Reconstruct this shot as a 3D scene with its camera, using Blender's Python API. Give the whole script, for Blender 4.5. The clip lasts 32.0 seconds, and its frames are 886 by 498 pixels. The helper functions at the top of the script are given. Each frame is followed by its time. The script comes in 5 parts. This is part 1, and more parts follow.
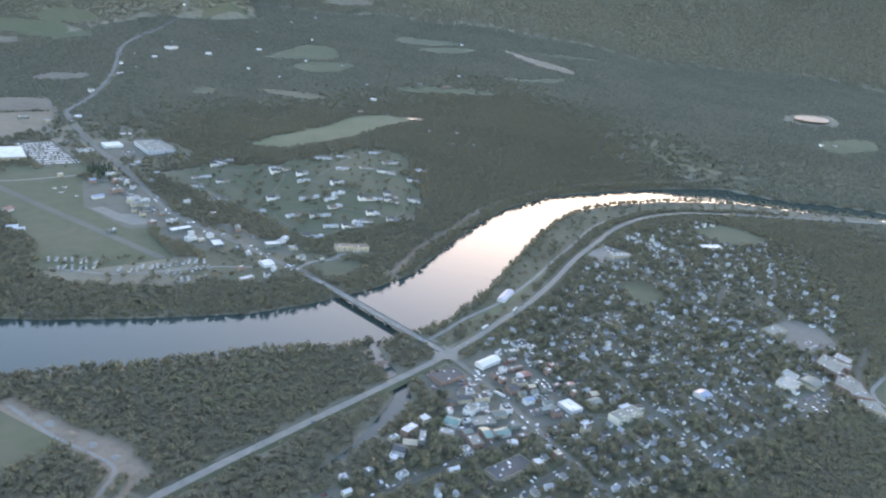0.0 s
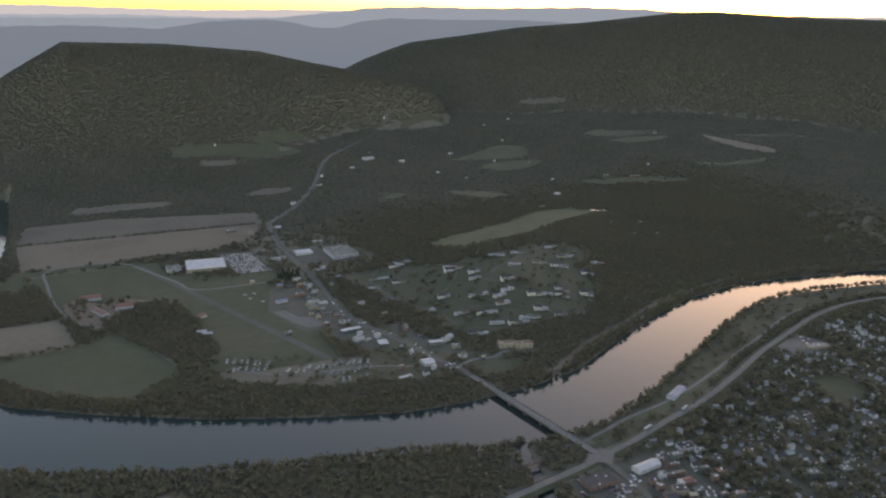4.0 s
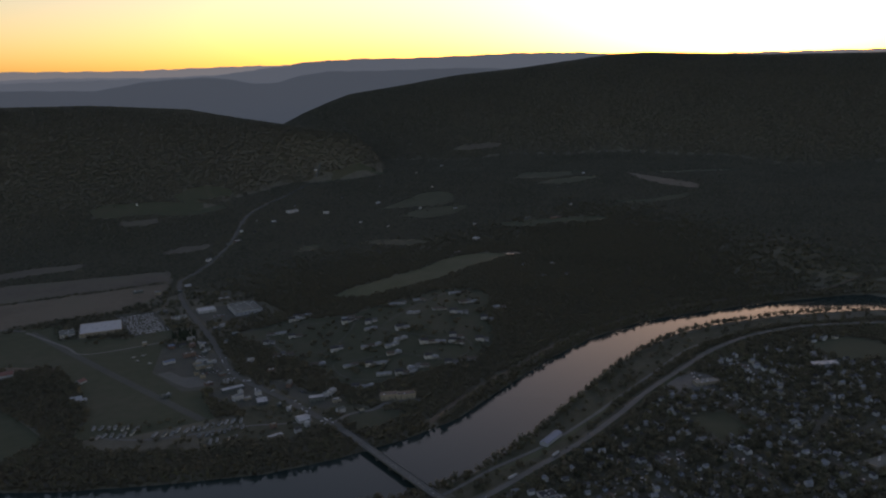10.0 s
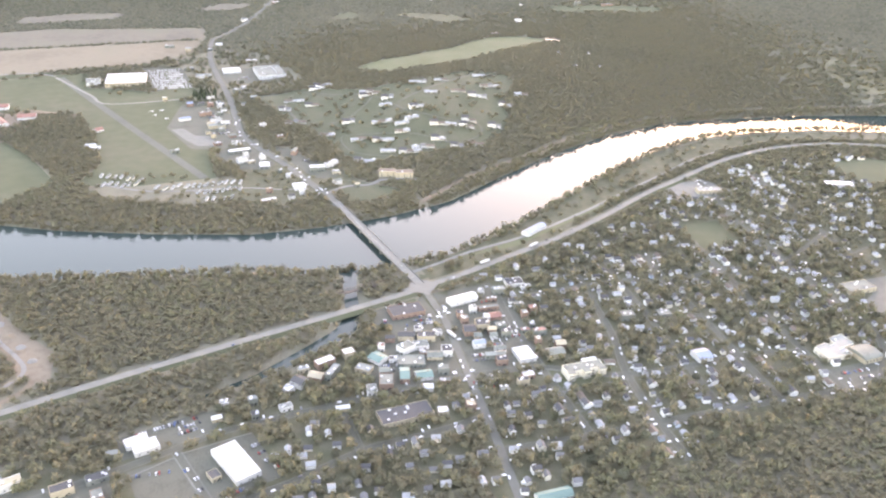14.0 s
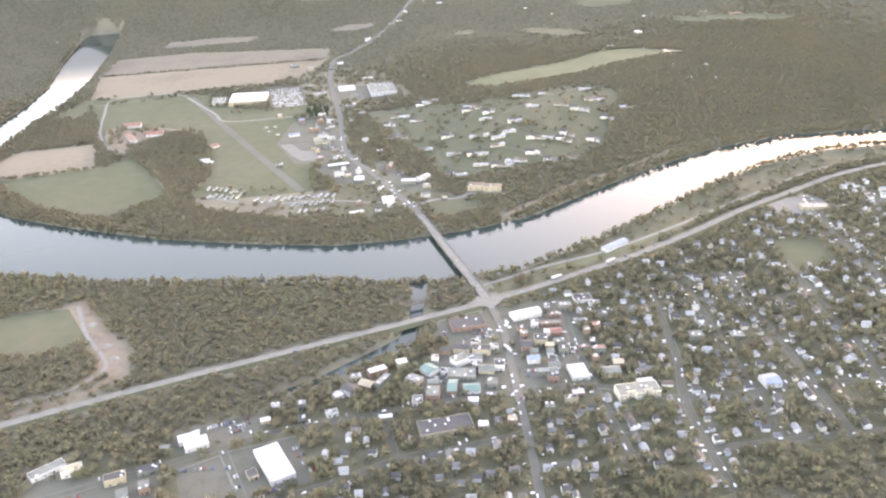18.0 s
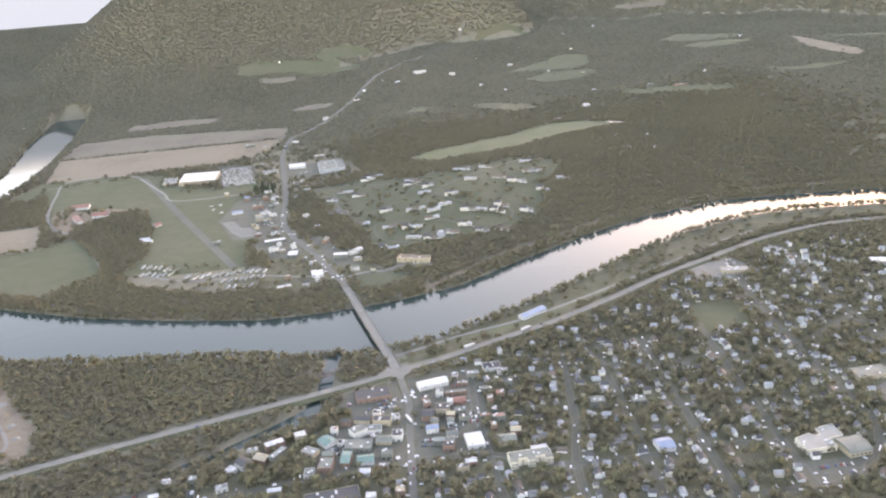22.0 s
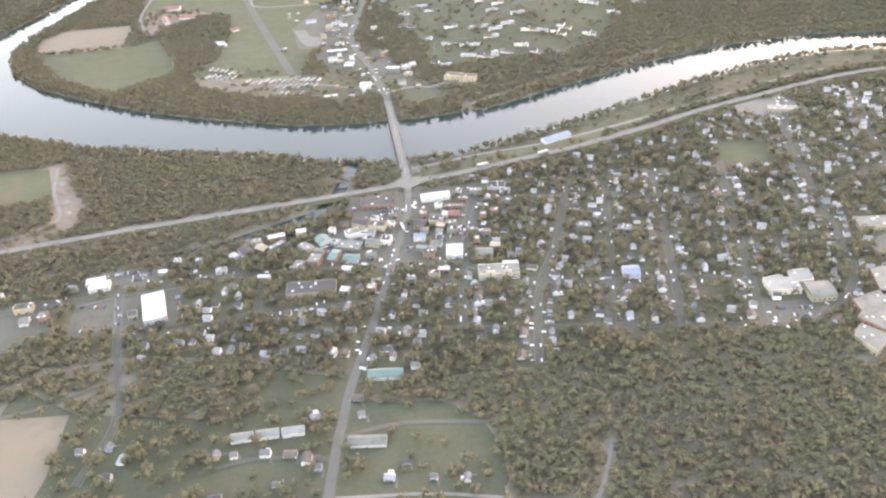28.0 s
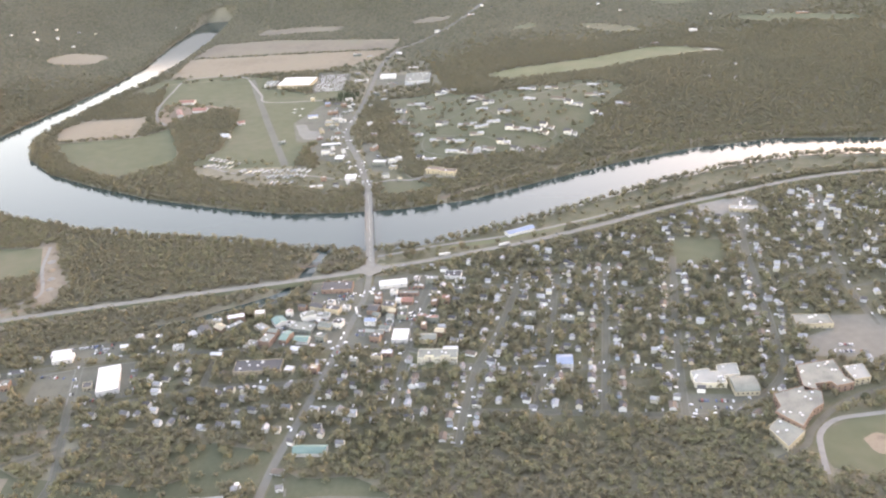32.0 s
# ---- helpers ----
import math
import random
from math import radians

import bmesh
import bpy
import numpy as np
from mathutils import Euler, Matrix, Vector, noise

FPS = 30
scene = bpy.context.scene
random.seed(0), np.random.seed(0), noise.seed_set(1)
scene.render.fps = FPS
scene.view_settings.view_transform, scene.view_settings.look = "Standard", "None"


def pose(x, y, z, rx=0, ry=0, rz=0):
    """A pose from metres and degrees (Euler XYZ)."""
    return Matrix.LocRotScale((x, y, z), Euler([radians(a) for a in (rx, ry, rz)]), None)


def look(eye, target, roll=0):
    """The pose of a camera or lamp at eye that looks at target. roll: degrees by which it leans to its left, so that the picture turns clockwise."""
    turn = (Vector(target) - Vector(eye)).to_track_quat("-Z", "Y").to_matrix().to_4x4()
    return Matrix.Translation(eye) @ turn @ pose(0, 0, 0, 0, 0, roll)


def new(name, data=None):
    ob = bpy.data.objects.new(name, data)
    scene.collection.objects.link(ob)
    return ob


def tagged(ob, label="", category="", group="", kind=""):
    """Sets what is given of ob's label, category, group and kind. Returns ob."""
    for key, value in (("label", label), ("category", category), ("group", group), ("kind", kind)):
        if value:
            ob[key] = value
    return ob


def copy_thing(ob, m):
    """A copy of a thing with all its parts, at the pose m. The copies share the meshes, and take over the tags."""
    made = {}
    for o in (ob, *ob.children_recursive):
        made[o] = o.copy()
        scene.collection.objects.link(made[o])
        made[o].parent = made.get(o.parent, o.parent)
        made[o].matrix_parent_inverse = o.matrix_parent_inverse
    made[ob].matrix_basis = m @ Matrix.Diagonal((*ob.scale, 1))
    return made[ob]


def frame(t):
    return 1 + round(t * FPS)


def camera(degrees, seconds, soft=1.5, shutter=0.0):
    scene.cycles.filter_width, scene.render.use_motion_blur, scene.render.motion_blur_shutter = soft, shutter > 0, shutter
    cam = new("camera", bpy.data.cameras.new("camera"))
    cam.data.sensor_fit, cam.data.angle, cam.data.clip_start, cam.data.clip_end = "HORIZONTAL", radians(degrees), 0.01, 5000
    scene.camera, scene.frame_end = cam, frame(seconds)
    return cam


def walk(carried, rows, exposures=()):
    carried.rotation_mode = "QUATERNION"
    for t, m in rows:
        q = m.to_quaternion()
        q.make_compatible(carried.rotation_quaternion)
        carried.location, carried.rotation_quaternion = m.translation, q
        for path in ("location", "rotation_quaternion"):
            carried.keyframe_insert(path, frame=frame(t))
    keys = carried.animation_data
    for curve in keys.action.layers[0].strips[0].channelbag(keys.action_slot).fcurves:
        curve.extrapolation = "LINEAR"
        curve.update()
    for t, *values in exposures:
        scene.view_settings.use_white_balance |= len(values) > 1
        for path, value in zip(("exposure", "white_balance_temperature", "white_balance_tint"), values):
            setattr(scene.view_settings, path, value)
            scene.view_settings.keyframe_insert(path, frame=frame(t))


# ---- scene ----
# Camera: a light aircraft passing a river town, one lens for the whole flight.
cam = camera(54.94, 32.0, soft=2.2)


def aim(t, x, y, z, yaw, pitch, roll):
    return t, pose(x, y, z) @ pose(0, 0, 0, 0, 0, yaw) @ pose(0, 0, 0, 90 + pitch) @ pose(0, 0, 0, 0, 0, roll)


FLIGHT = [
    (0, -763.9, -774.0, 561.8, -45.35, -20.79, 7.66), (0.5, -751.6, -780.2, 562.1, -44.07, -20.02, 7.35),
    (1, -739.6, -786.4, 562.4, -42.90, -19.02, 6.92), (1.5, -726.8, -791.9, 562.5, -41.34, -18.11, 5.91),
    (2, -713.4, -796.6, 562.4, -38.86, -16.99, 4.15), (2.5, -699.9, -801.5, 562.2, -35.31, -15.54, 3.02),
    (3, -686.6, -806.3, 561.6, -30.95, -14.84, 1.68), (3.5, -673.7, -811.7, 561.0, -28.99, -15.38, 0.66),
    (5.5, -619.0, -836.6, 556.6, -31.36, -15.66, -1.83), (6, -604.7, -841.8, 556.0, -32.57, -15.47, -2.68),
    (6.5, -590.2, -846.5, 555.2, -33.18, -15.45, -3.34), (7, -576.4, -851.9, 554.2, -33.18, -15.42, -3.48),
    (7.5, -562.8, -857.3, 553.6, -32.83, -15.19, -3.35), (8, -549.1, -862.6, 553.4, -31.72, -14.41, -3.48),
    (8.5, -534.8, -866.9, 553.1, -30.21, -13.08, -3.23), (9, -519.6, -870.2, 552.5, -29.79, -12.11, -2.76),
    (9.5, -505.0, -875.6, 552.0, -30.10, -11.84, -2.41), (10, -490.9, -881.9, 551.1, -30.49, -12.23, -1.93),
    (10.5, -477.9, -888.5, 550.4, -31.07, -12.79, -1.43), (11, -465.0, -894.2, 549.7, -31.32, -14.48, -1.06),
    (11.5, -451.9, -898.7, 548.9, -31.41, -18.95, 0.11), (12, -439.3, -906.5, 548.5, -30.91, -26.07, 2.30),
    (12.5, -426.2, -913.0, 548.8, -30.01, -30.55, 4.76), (13, -413.9, -919.6, 549.3, -28.24, -30.24, 4.98),
    (13.5, -400.7, -923.2, 549.3, -27.42, -27.99, 3.89), (14, -387.1, -927.8, 549.0, -25.69, -26.80, 1.94),
    (14.5, -373.5, -933.1, 548.6, -24.37, -26.34, 0.64), (16.5, -322.0, -955.7, 549.3, -17.93, -27.10, -1.44),
    (17, -308.8, -960.1, 549.1, -16.62, -26.52, -1.92), (17.5, -295.1, -965.1, 548.8, -14.85, -26.26, -2.28),
    (18, -281.7, -969.9, 548.1, -14.17, -25.77, -2.15), (18.5, -268.0, -975.0, 547.1, -17.91, -24.08, -1.35),
    (19, -253.6, -979.1, 546.1, -21.29, -22.24, -0.76), (19.5, -238.6, -983.2, 545.3, -22.83, -20.40, -0.55),
    (20, -224.5, -989.6, 544.7, -23.48, -19.54, -1.33), (20.5, -210.6, -996.1, 544.3, -23.75, -19.16, -2.08),
    (21, -197.2, -1002.6, 544.0, -23.39, -18.74, -2.03), (21.5, -183.5, -1009.5, 543.6, -20.77, -18.98, -2.00),
    (22, -169.0, -1014.5, 543.0, -14.43, -20.77, -3.45), (22.5, -154.2, -1021.2, 542.5, -9.54, -28.13, -6.40),
    (23, -140.3, -1031.2, 541.9, -9.10, -32.41, -6.35), (23.5, -125.9, -1038.9, 541.5, -8.68, -32.31, -5.77),
    (24, -112.0, -1044.7, 541.2, -6.65, -33.03, -6.46), (24.5, -97.7, -1051.2, 541.1, -6.13, -32.74, -4.99),
    (25, -82.6, -1057.2, 541.1, -5.94, -31.65, -3.93), (25.5, -68.5, -1063.2, 540.9, -5.51, -30.21, -3.91),
    (27.5, -15.3, -1079.5, 541.0, -3.83, -29.96, -2.84), (28, -1.4, -1086.7, 541.9, -2.92, -31.95, -4.16),
    (28.5, 12.8, -1093.4, 542.9, -0.53, -31.55, -4.42), (29, 27.2, -1098.0, 544.1, -0.96, -29.65, -4.08),
    (29.5, 41.0, -1102.5, 545.5, -3.85, -28.65, -3.04), (30, 55.5, -1110.1, 546.4, -3.20, -28.09, -4.18),
    (30.5, 69.4, -1116.9, 547.5, -1.92, -27.32, -3.79), (31, 83.0, -1124.2, 548.9, -1.11, -26.69, -3.38),
    (31.5, 96.7, -1129.9, 550.2, -0.68, -26.14, -3.13), (32, 111.7, -1136.3, 550.9, -0.22, -25.57, -3.76)]
EXPOSURES = [  # seconds, stops, kelvin, tint
    (0, 3.75, 6230, 23), (1, 3.65, 6230, 23), (2, 3.3, 6580, 25), (3, 2.35, 7380, 30), (3.5, 2.25, 7380, 30), (6, 2.6, 7280, 32), (7, 2.6, 7280, 32), (8, 2.45, 7180, 32), (9, 0.95, 6780, 33),
    (10, 0.6, 6780, 33), (11, 0.65, 6780, 33), (12, 3.86, 7680, 34), (13, 4.81, 8380, 37), (14, 4.76, 8280, 37), (17, 4.61, 8280, 37), (18, 4.71, 8480, 37), (19, 4.16, 7880, 35), (20, 4.01, 7980, 35),
    (21, 4.01, 7980, 35), (22, 4.21, 8180, 35), (23, 4.91, 8680, 37), (24, 4.88, 8680, 37), (25, 4.86, 8680, 37), (28, 4.59, 8680, 36), (29, 4.74, 8780, 36), (30, 4.54, 8580, 36), (31, 4.52, 8780, 36),
    (32, 4.5, 8780, 36)]
walk(cam, [aim(*row) for row in FLIGHT], EXPOSURES)

# World, sun.
SUN_AZ, SUN_EL = 51.0, 3.2          # degrees clockwise from +y, degrees up
world = bpy.data.worlds.new("evening_sky")
scene.world = world
world.use_nodes = True
wn = world.node_tree.nodes
sky = wn.new("ShaderNodeTexSky")
sky.sky_type, sky.sun_disc = "NISHITA", False
sky.sun_elevation, sky.sun_rotation = radians(SUN_EL), radians(SUN_AZ)
sky.altitude, sky.air_density, sky.dust_density, sky.ozone_density = 300, 0.85, 1.0, 1.0
world.node_tree.links.new(sky.outputs[0], wn["Background"].inputs[0])
wn["Background"].inputs[1].default_value = 0.15
lamp = bpy.data.lights.new("low_sun", "SUN")
lamp.energy, lamp.angle, lamp.color = 2.0, radians(0.6), (1.0, 0.72, 0.45)
sun = new("low_sun", lamp)
saz, sel = radians(SUN_AZ), radians(SUN_EL)
sun.matrix_world = look((math.sin(saz) * math.cos(sel), math.cos(saz) * math.cos(sel), math.sin(sel)), (0, 0, 0))

# Materials.
def material(name, colours, scale=1.0, rough=0.85, metal=0.0, bump=0.0, tint="", fine=0.35, coat=0.0, thin=0.0):
    """Two-scale noise between two or three colours; tint: a named attribute or 'object' picks along the ramp."""
    m = bpy.data.materials.new(name)
    m.use_nodes = True
    nt, bs = m.node_tree, m.node_tree.nodes["Principled BSDF"]
    bs.inputs["Roughness"].default_value, bs.inputs["Metallic"].default_value = rough, metal
    bs.inputs["Specular IOR Level"].default_value = 0.3
    bs.inputs["Coat Weight"].default_value = coat
    geo = nt.nodes.new("ShaderNodeNewGeometry")
    src = geo.outputs["Position"]
    if tint == "object":
        src = nt.nodes.new("ShaderNodeTexCoord").outputs["Object"]
    big, small = nt.nodes.new("ShaderNodeTexNoise"), nt.nodes.new("ShaderNodeTexNoise")
    big.inputs["Scale"].default_value, small.inputs["Scale"].default_value = 0.12 * scale, 1.3 * scale
    big.inputs["Detail"].default_value, small.inputs["Detail"].default_value = 4, 3
    for n in (big, small):
        nt.links.new(src, n.inputs["Vector"])
    mix = nt.nodes.new("ShaderNodeMix")
    mix.inputs[0].default_value = fine
    nt.links.new(big.outputs[0], mix.inputs[2])
    nt.links.new(small.outputs[0], mix.inputs[3])
    value = mix.outputs[0]
    if tint:
        if tint == "object":
            rnd = nt.nodes.new("ShaderNodeObjectInfo").outputs["Random"]
        else:
            at = nt.nodes.new("ShaderNodeAttribute")
            at.attribute_name = tint
            rnd = at.outputs["Fac"]
        mm = nt.nodes.new("ShaderNodeMix")
        mm.inputs[0].default_value = 0.72
        nt.links.new(value, mm.inputs[2])
        nt.links.new(rnd, mm.inputs[3])
        value = mm.outputs[0]
    ramp = nt.nodes.new("ShaderNodeValToRGB")
    el = ramp.color_ramp.elements
    lo, hi = (0.12, 0.88) if tint else (0.36, 0.66)
    el[0].position, el[1].position = lo, hi
    el[0].color, el[1].color = (*colours[0], 1), (*colours[-1], 1)
    for k, c in enumerate(colours[1:-1]):
        e = el.new(lo + (hi - lo) * (k + 1) / (len(colours) - 1))
        e.color = (*c, 1)
    nt.links.new(value, ramp.inputs[0])
    nt.links.new(ramp.outputs[0], bs.inputs["Base Color"])
    if thin:
        tr, ms = nt.nodes.new("ShaderNodeBsdfTranslucent"), nt.nodes.new("ShaderNodeMixShader")
        ms.inputs[0].default_value = thin
        nt.links.new(ramp.outputs[0], tr.inputs["Color"])
        nt.links.new(bs.outputs[0], ms.inputs[1])
        nt.links.new(tr.outputs[0], ms.inputs[2])
        nt.links.new(ms.outputs[0], nt.nodes["Material Output"].inputs["Surface"])
    if bump:
        b = nt.nodes.new("ShaderNodeBump")
        b.inputs["Strength"].default_value, b.inputs["Distance"].default_value = 0.9, bump
        nt.links.new(small.outputs[0], b.inputs["Height"])
        nt.links.new(b.outputs[0], bs.inputs["Normal"])
    return m


M_WOODFLOOR = material("forest_floor", [(0.133, 0.124, 0.094), (0.167, 0.156, 0.118), (0.148, 0.146, 0.102)], 0.25, 0.95, bump=1.5)
M_TOWNGROUND = material("lawn_and_yards", [(0.075, 0.079, 0.048), (0.096, 0.095, 0.063), (0.124, 0.117, 0.087)], 0.5, 0.95, bump=0.2)
M_GRASS = material("mown_grass", [(0.067, 0.077, 0.045), (0.083, 0.091, 0.056), (0.103, 0.101, 0.069)], 0.035, 0.95, bump=0.1)
M_MEADOW = material("meadow_grass", [(0.089, 0.102, 0.057), (0.109, 0.119, 0.071), (0.128, 0.125, 0.079)], 0.12, 0.95, bump=0.1)
M_FARFIELD = material("far_pasture", [(0.072, 0.081, 0.050), (0.088, 0.096, 0.060), (0.108, 0.103, 0.069)], 0.02, 0.95, bump=0.3)
M_LAWN = material("suburb_lawn", [(0.061, 0.070, 0.044), (0.077, 0.084, 0.054), (0.095, 0.093, 0.068)], 0.15, 0.95, bump=0.1)
M_STUBBLE = material("stubble_field", [(0.149, 0.129, 0.097), (0.184, 0.158, 0.120), (0.171, 0.156, 0.115)], 0.05, 0.95, bump=0.1)
M_STUBBLE2 = material("grey_stubble_field", [(0.119, 0.107, 0.087), (0.147, 0.132, 0.105), (0.142, 0.138, 0.102)], 0.05, 0.95, bump=0.1)
M_ASPHALT = material("worn_asphalt", [(0.079, 0.080, 0.064), (0.104, 0.105, 0.085), (0.091, 0.094, 0.075)], 0.3, 0.85)
M_PAVEMENT = material("grey_pavement", [(0.113, 0.112, 0.098), (0.140, 0.139, 0.123)], 0.8, 0.85)
M_RUNWAY = material("faded_runway", [(0.088, 0.092, 0.08), (0.118, 0.12, 0.104)], 0.1, 0.9)
M_DARKASPHALT = material("dark_asphalt", [(0.06, 0.06, 0.065), (0.085, 0.085, 0.085)], 0.6, 0.85)
M_CONCRETE = material("pale_concrete", [(0.134, 0.136, 0.123), (0.175, 0.174, 0.160)], 0.8, 0.85)
M_GRAVEL = material("gravel", [(0.152, 0.150, 0.140), (0.208, 0.203, 0.188), (0.176, 0.166, 0.148)], 0.6, 0.95)
M_DIRT = material("bare_dirt", [(0.136, 0.108, 0.082), (0.200, 0.164, 0.125), (0.168, 0.132, 0.101)], 0.5, 0.95, bump=0.4)
M_WOODS = material("autumn_woods", [(0.119, 0.124, 0.082), (0.147, 0.143, 0.103), (0.164, 0.159, 0.114), (0.174, 0.159, 0.111), (0.173, 0.174, 0.112), (0.205, 0.201, 0.127)], 1.2, 0.95, tint="tint", thin=0.4)
M_CROWN = material("thin_autumn_leaves", [(0.068, 0.079, 0.051), (0.115, 0.112, 0.085), (0.139, 0.142, 0.096), (0.156, 0.134, 0.093), (0.174, 0.169, 0.106)], 1.2, 0.95, tint="object", thin=0.3)
M_CARS = [material("car_paint_" + n, [c, tuple(0.85 * v for v in c)], 3, 0.3, coat=0.6) for n, c in (("white", (0.75, 0.75, 0.75)), ("silver", (0.5, 0.51, 0.53)), ("black", (0.03, 0.03, 0.035)), ("red", (0.35, 0.04, 0.03)), ("blue", (0.07, 0.12, 0.25)), ("grey", (0.2, 0.2, 0.21)))]
M_SIDING = [material("siding_" + n, [tuple(0.9 * v for v in c), c], 1.5, 0.75) for n, c in (("white", (0.68, 0.68, 0.66)), ("cream", (0.6, 0.56, 0.47)), ("grey", (0.42, 0.43, 0.44)), ("blue", (0.38, 0.45, 0.52)), ("tan", (0.5, 0.42, 0.32)))]
M_SHINGLE = [material("shingles_" + n, [tuple(0.75 * v for v in c), c], 1.5, 0.7) for n, c in (("grey", (0.16, 0.16, 0.165)), ("dark", (0.08, 0.08, 0.085)), ("brown", (0.15, 0.12, 0.10)), ("pale", (0.32, 0.33, 0.345)))]
M_PINE = material("pine_needles", [(0.03, 0.042, 0.026), (0.05, 0.062, 0.036)], 1.5, 0.9, bump=0.2)
M_BARK = material("grey_bark", [(0.07, 0.06, 0.05), (0.11, 0.095, 0.08)], 4, 0.95)
M_WHITEROOF = material("white_membrane_roof", [(0.422, 0.431, 0.449), (0.528, 0.528, 0.537)], 0.6, 0.5)
M_PALEROOF = material("pale_grey_roof", [(0.173, 0.185, 0.181), (0.231, 0.245, 0.235)], 0.6, 0.6)
M_GREYROOF = material("grey_roof", [(0.103, 0.112, 0.104), (0.149, 0.161, 0.145), (0.181, 0.192, 0.168)], 0.6, 0.7)
M_WHITE = material("white_siding", [(0.437, 0.437, 0.429), (0.535, 0.526, 0.510)], 1.5, 0.7)
M_REDROOF = material("red_metal_roof", [(0.204, 0.100, 0.081), (0.255, 0.133, 0.109)], 0.8, 0.5)
M_GREENROOF = material("green_metal_roof", [(0.096, 0.165, 0.152), (0.136, 0.210, 0.192)], 0.8, 0.5)
M_BLUEROOF = material("blue_grey_metal_roof", [(0.161, 0.205, 0.286), (0.223, 0.269, 0.354)], 0.8, 0.4)
M_BRICK = material("red_brick", [(0.185, 0.125, 0.10), (0.235, 0.165, 0.135)], 2.0, 0.85)
M_TAN = material("tan_walls", [(0.300, 0.262, 0.195), (0.375, 0.331, 0.250)], 1.0, 0.8)
M_GLASS = material("dark_window_glass", [(0.02, 0.025, 0.03), (0.04, 0.045, 0.05)], 1.0, 0.08, coat=0.5)
M_RUBBER = material("black_rubber", [(0.02, 0.02, 0.02), (0.03, 0.03, 0.03)], 2, 0.8)
M_STEEL = material("weathered_steel", [(0.10, 0.085, 0.075), (0.16, 0.13, 0.11)], 1.0, 0.6, metal=0.3)
M_LINE = material("road_paint", [(0.62, 0.62, 0.58), (0.72, 0.72, 0.68)], 1.0, 0.7)
M_WATER = bpy.data.materials.new("river_water")
M_WATER.use_nodes = True
_nt, _bs = M_WATER.node_tree, M_WATER.node_tree.nodes["Principled BSDF"]
_bs.inputs["Base Color"].default_value = (0.03, 0.048, 0.045, 1)
_bs.inputs["Roughness"].default_value = 0.06
_bs.inputs["IOR"].default_value = 1.33
_no, _bu = _nt.nodes.new("ShaderNodeTexNoise"), _nt.nodes.new("ShaderNodeBump")
_no.inputs["Scale"].default_value, _no.inputs["Detail"].default_value = 0.25, 5
_nt.links.new(_nt.nodes.new("ShaderNodeNewGeometry").outputs["Position"], _no.inputs["Vector"])
_bu.inputs["Strength"].default_value, _bu.inputs["Distance"].default_value = 0.12, 0.2
_nt.links.new(_no.outputs[0], _bu.inputs["Height"])
_nt.links.new(_bu.outputs[0], _bs.inputs["Normal"])



M_POND = M_WATER.copy()
M_POND.name = "rippled_pond_water"
M_POND.node_tree.nodes["Principled BSDF"].inputs["Roughness"].default_value = 0.3


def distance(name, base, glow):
    """Plain far-off land; the haze of miles of evening air painted in as emission."""
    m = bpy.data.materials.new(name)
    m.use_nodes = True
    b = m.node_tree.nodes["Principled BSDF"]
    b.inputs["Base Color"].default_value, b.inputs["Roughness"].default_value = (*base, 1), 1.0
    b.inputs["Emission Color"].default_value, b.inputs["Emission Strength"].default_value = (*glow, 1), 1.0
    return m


# The lie of the land.
RIVER = [(-640, 2050, 60), (-660, 1700, 62), (-675, 1400, 50), (-710, 1200, 46), (-768, 1000, 46), (-818, 820, 50), (-838, 700, 58), (-805, 560, 74),
         (-715, 430, 84), (-595, 335, 86), (-450, 252, 76), (-310, 195, 66), (-170, 148, 58), (-50, 112, 78), (60, 112, 78), (190, 147, 66), (330, 217, 65),
         (480, 288, 62), (620, 340, 57), (770, 367, 51), (900, 350, 46), (1050, 316, 48), (1180, 264, 56), (1275, 222, 64), (1330, 150, 46), (1370, 92, 42), (1450, 45, 42), (1560, -65, 42), (1750, -260, 46)]
CREEK = [(-64, 30, 10), (-78, -10, 9), (-90, -60, 10), (-112, -96, 12), (-165, -122, 10), (-232, -150, 6), (-300, -165, 3)]
WATER_Z = -4.0
SKYLINE = [(-60, -4.6), (14, -4.6), (20, -4.14), (22.6, -2.89), (24.2, -2.26), (25.7, -1.75), (27.2, -1.55), (29.4, -1.26), (31.6, -0.92), (33.1, -0.72), (36.8, -0.44), (40.5, -0.02), (43, 0.28), (45, 0.32), (52, -0.05), (57, -0.15), (80, -0.3)]
FRONT_RIDGE = [(-60, -8.4), (-6, -8.4), (1, -3.5), (4, -1.75), (10, -1.9), (15.6, -2.38), (18.3, -2.97), (21.8, -3.63), (25.5, -4.15), (27.5, -4.9), (31, -8.0)]
CX, CY, CZ = -570.0, -850.0, 553.0


def soft01(v):
    v = np.clip(v, 0, 1)
    return v * v * (3 - 2 * v)


def channel(x, y, line):
    """Signed distance to the water's edge: negative inside."""
    best = np.full(np.shape(x), 1e9)
    for (ax, ay, aw), (bx, by, bw) in zip(line, line[1:]):
        dx, dy = bx - ax, by - ay
        k = np.clip(((x - ax) * dx + (y - ay) * dy) / (dx * dx + dy * dy), 0, 1)
        best = np.minimum(best, np.hypot(x - ax - k * dx, y - ay - k * dy) - (aw + k * (bw - aw)))
    return best


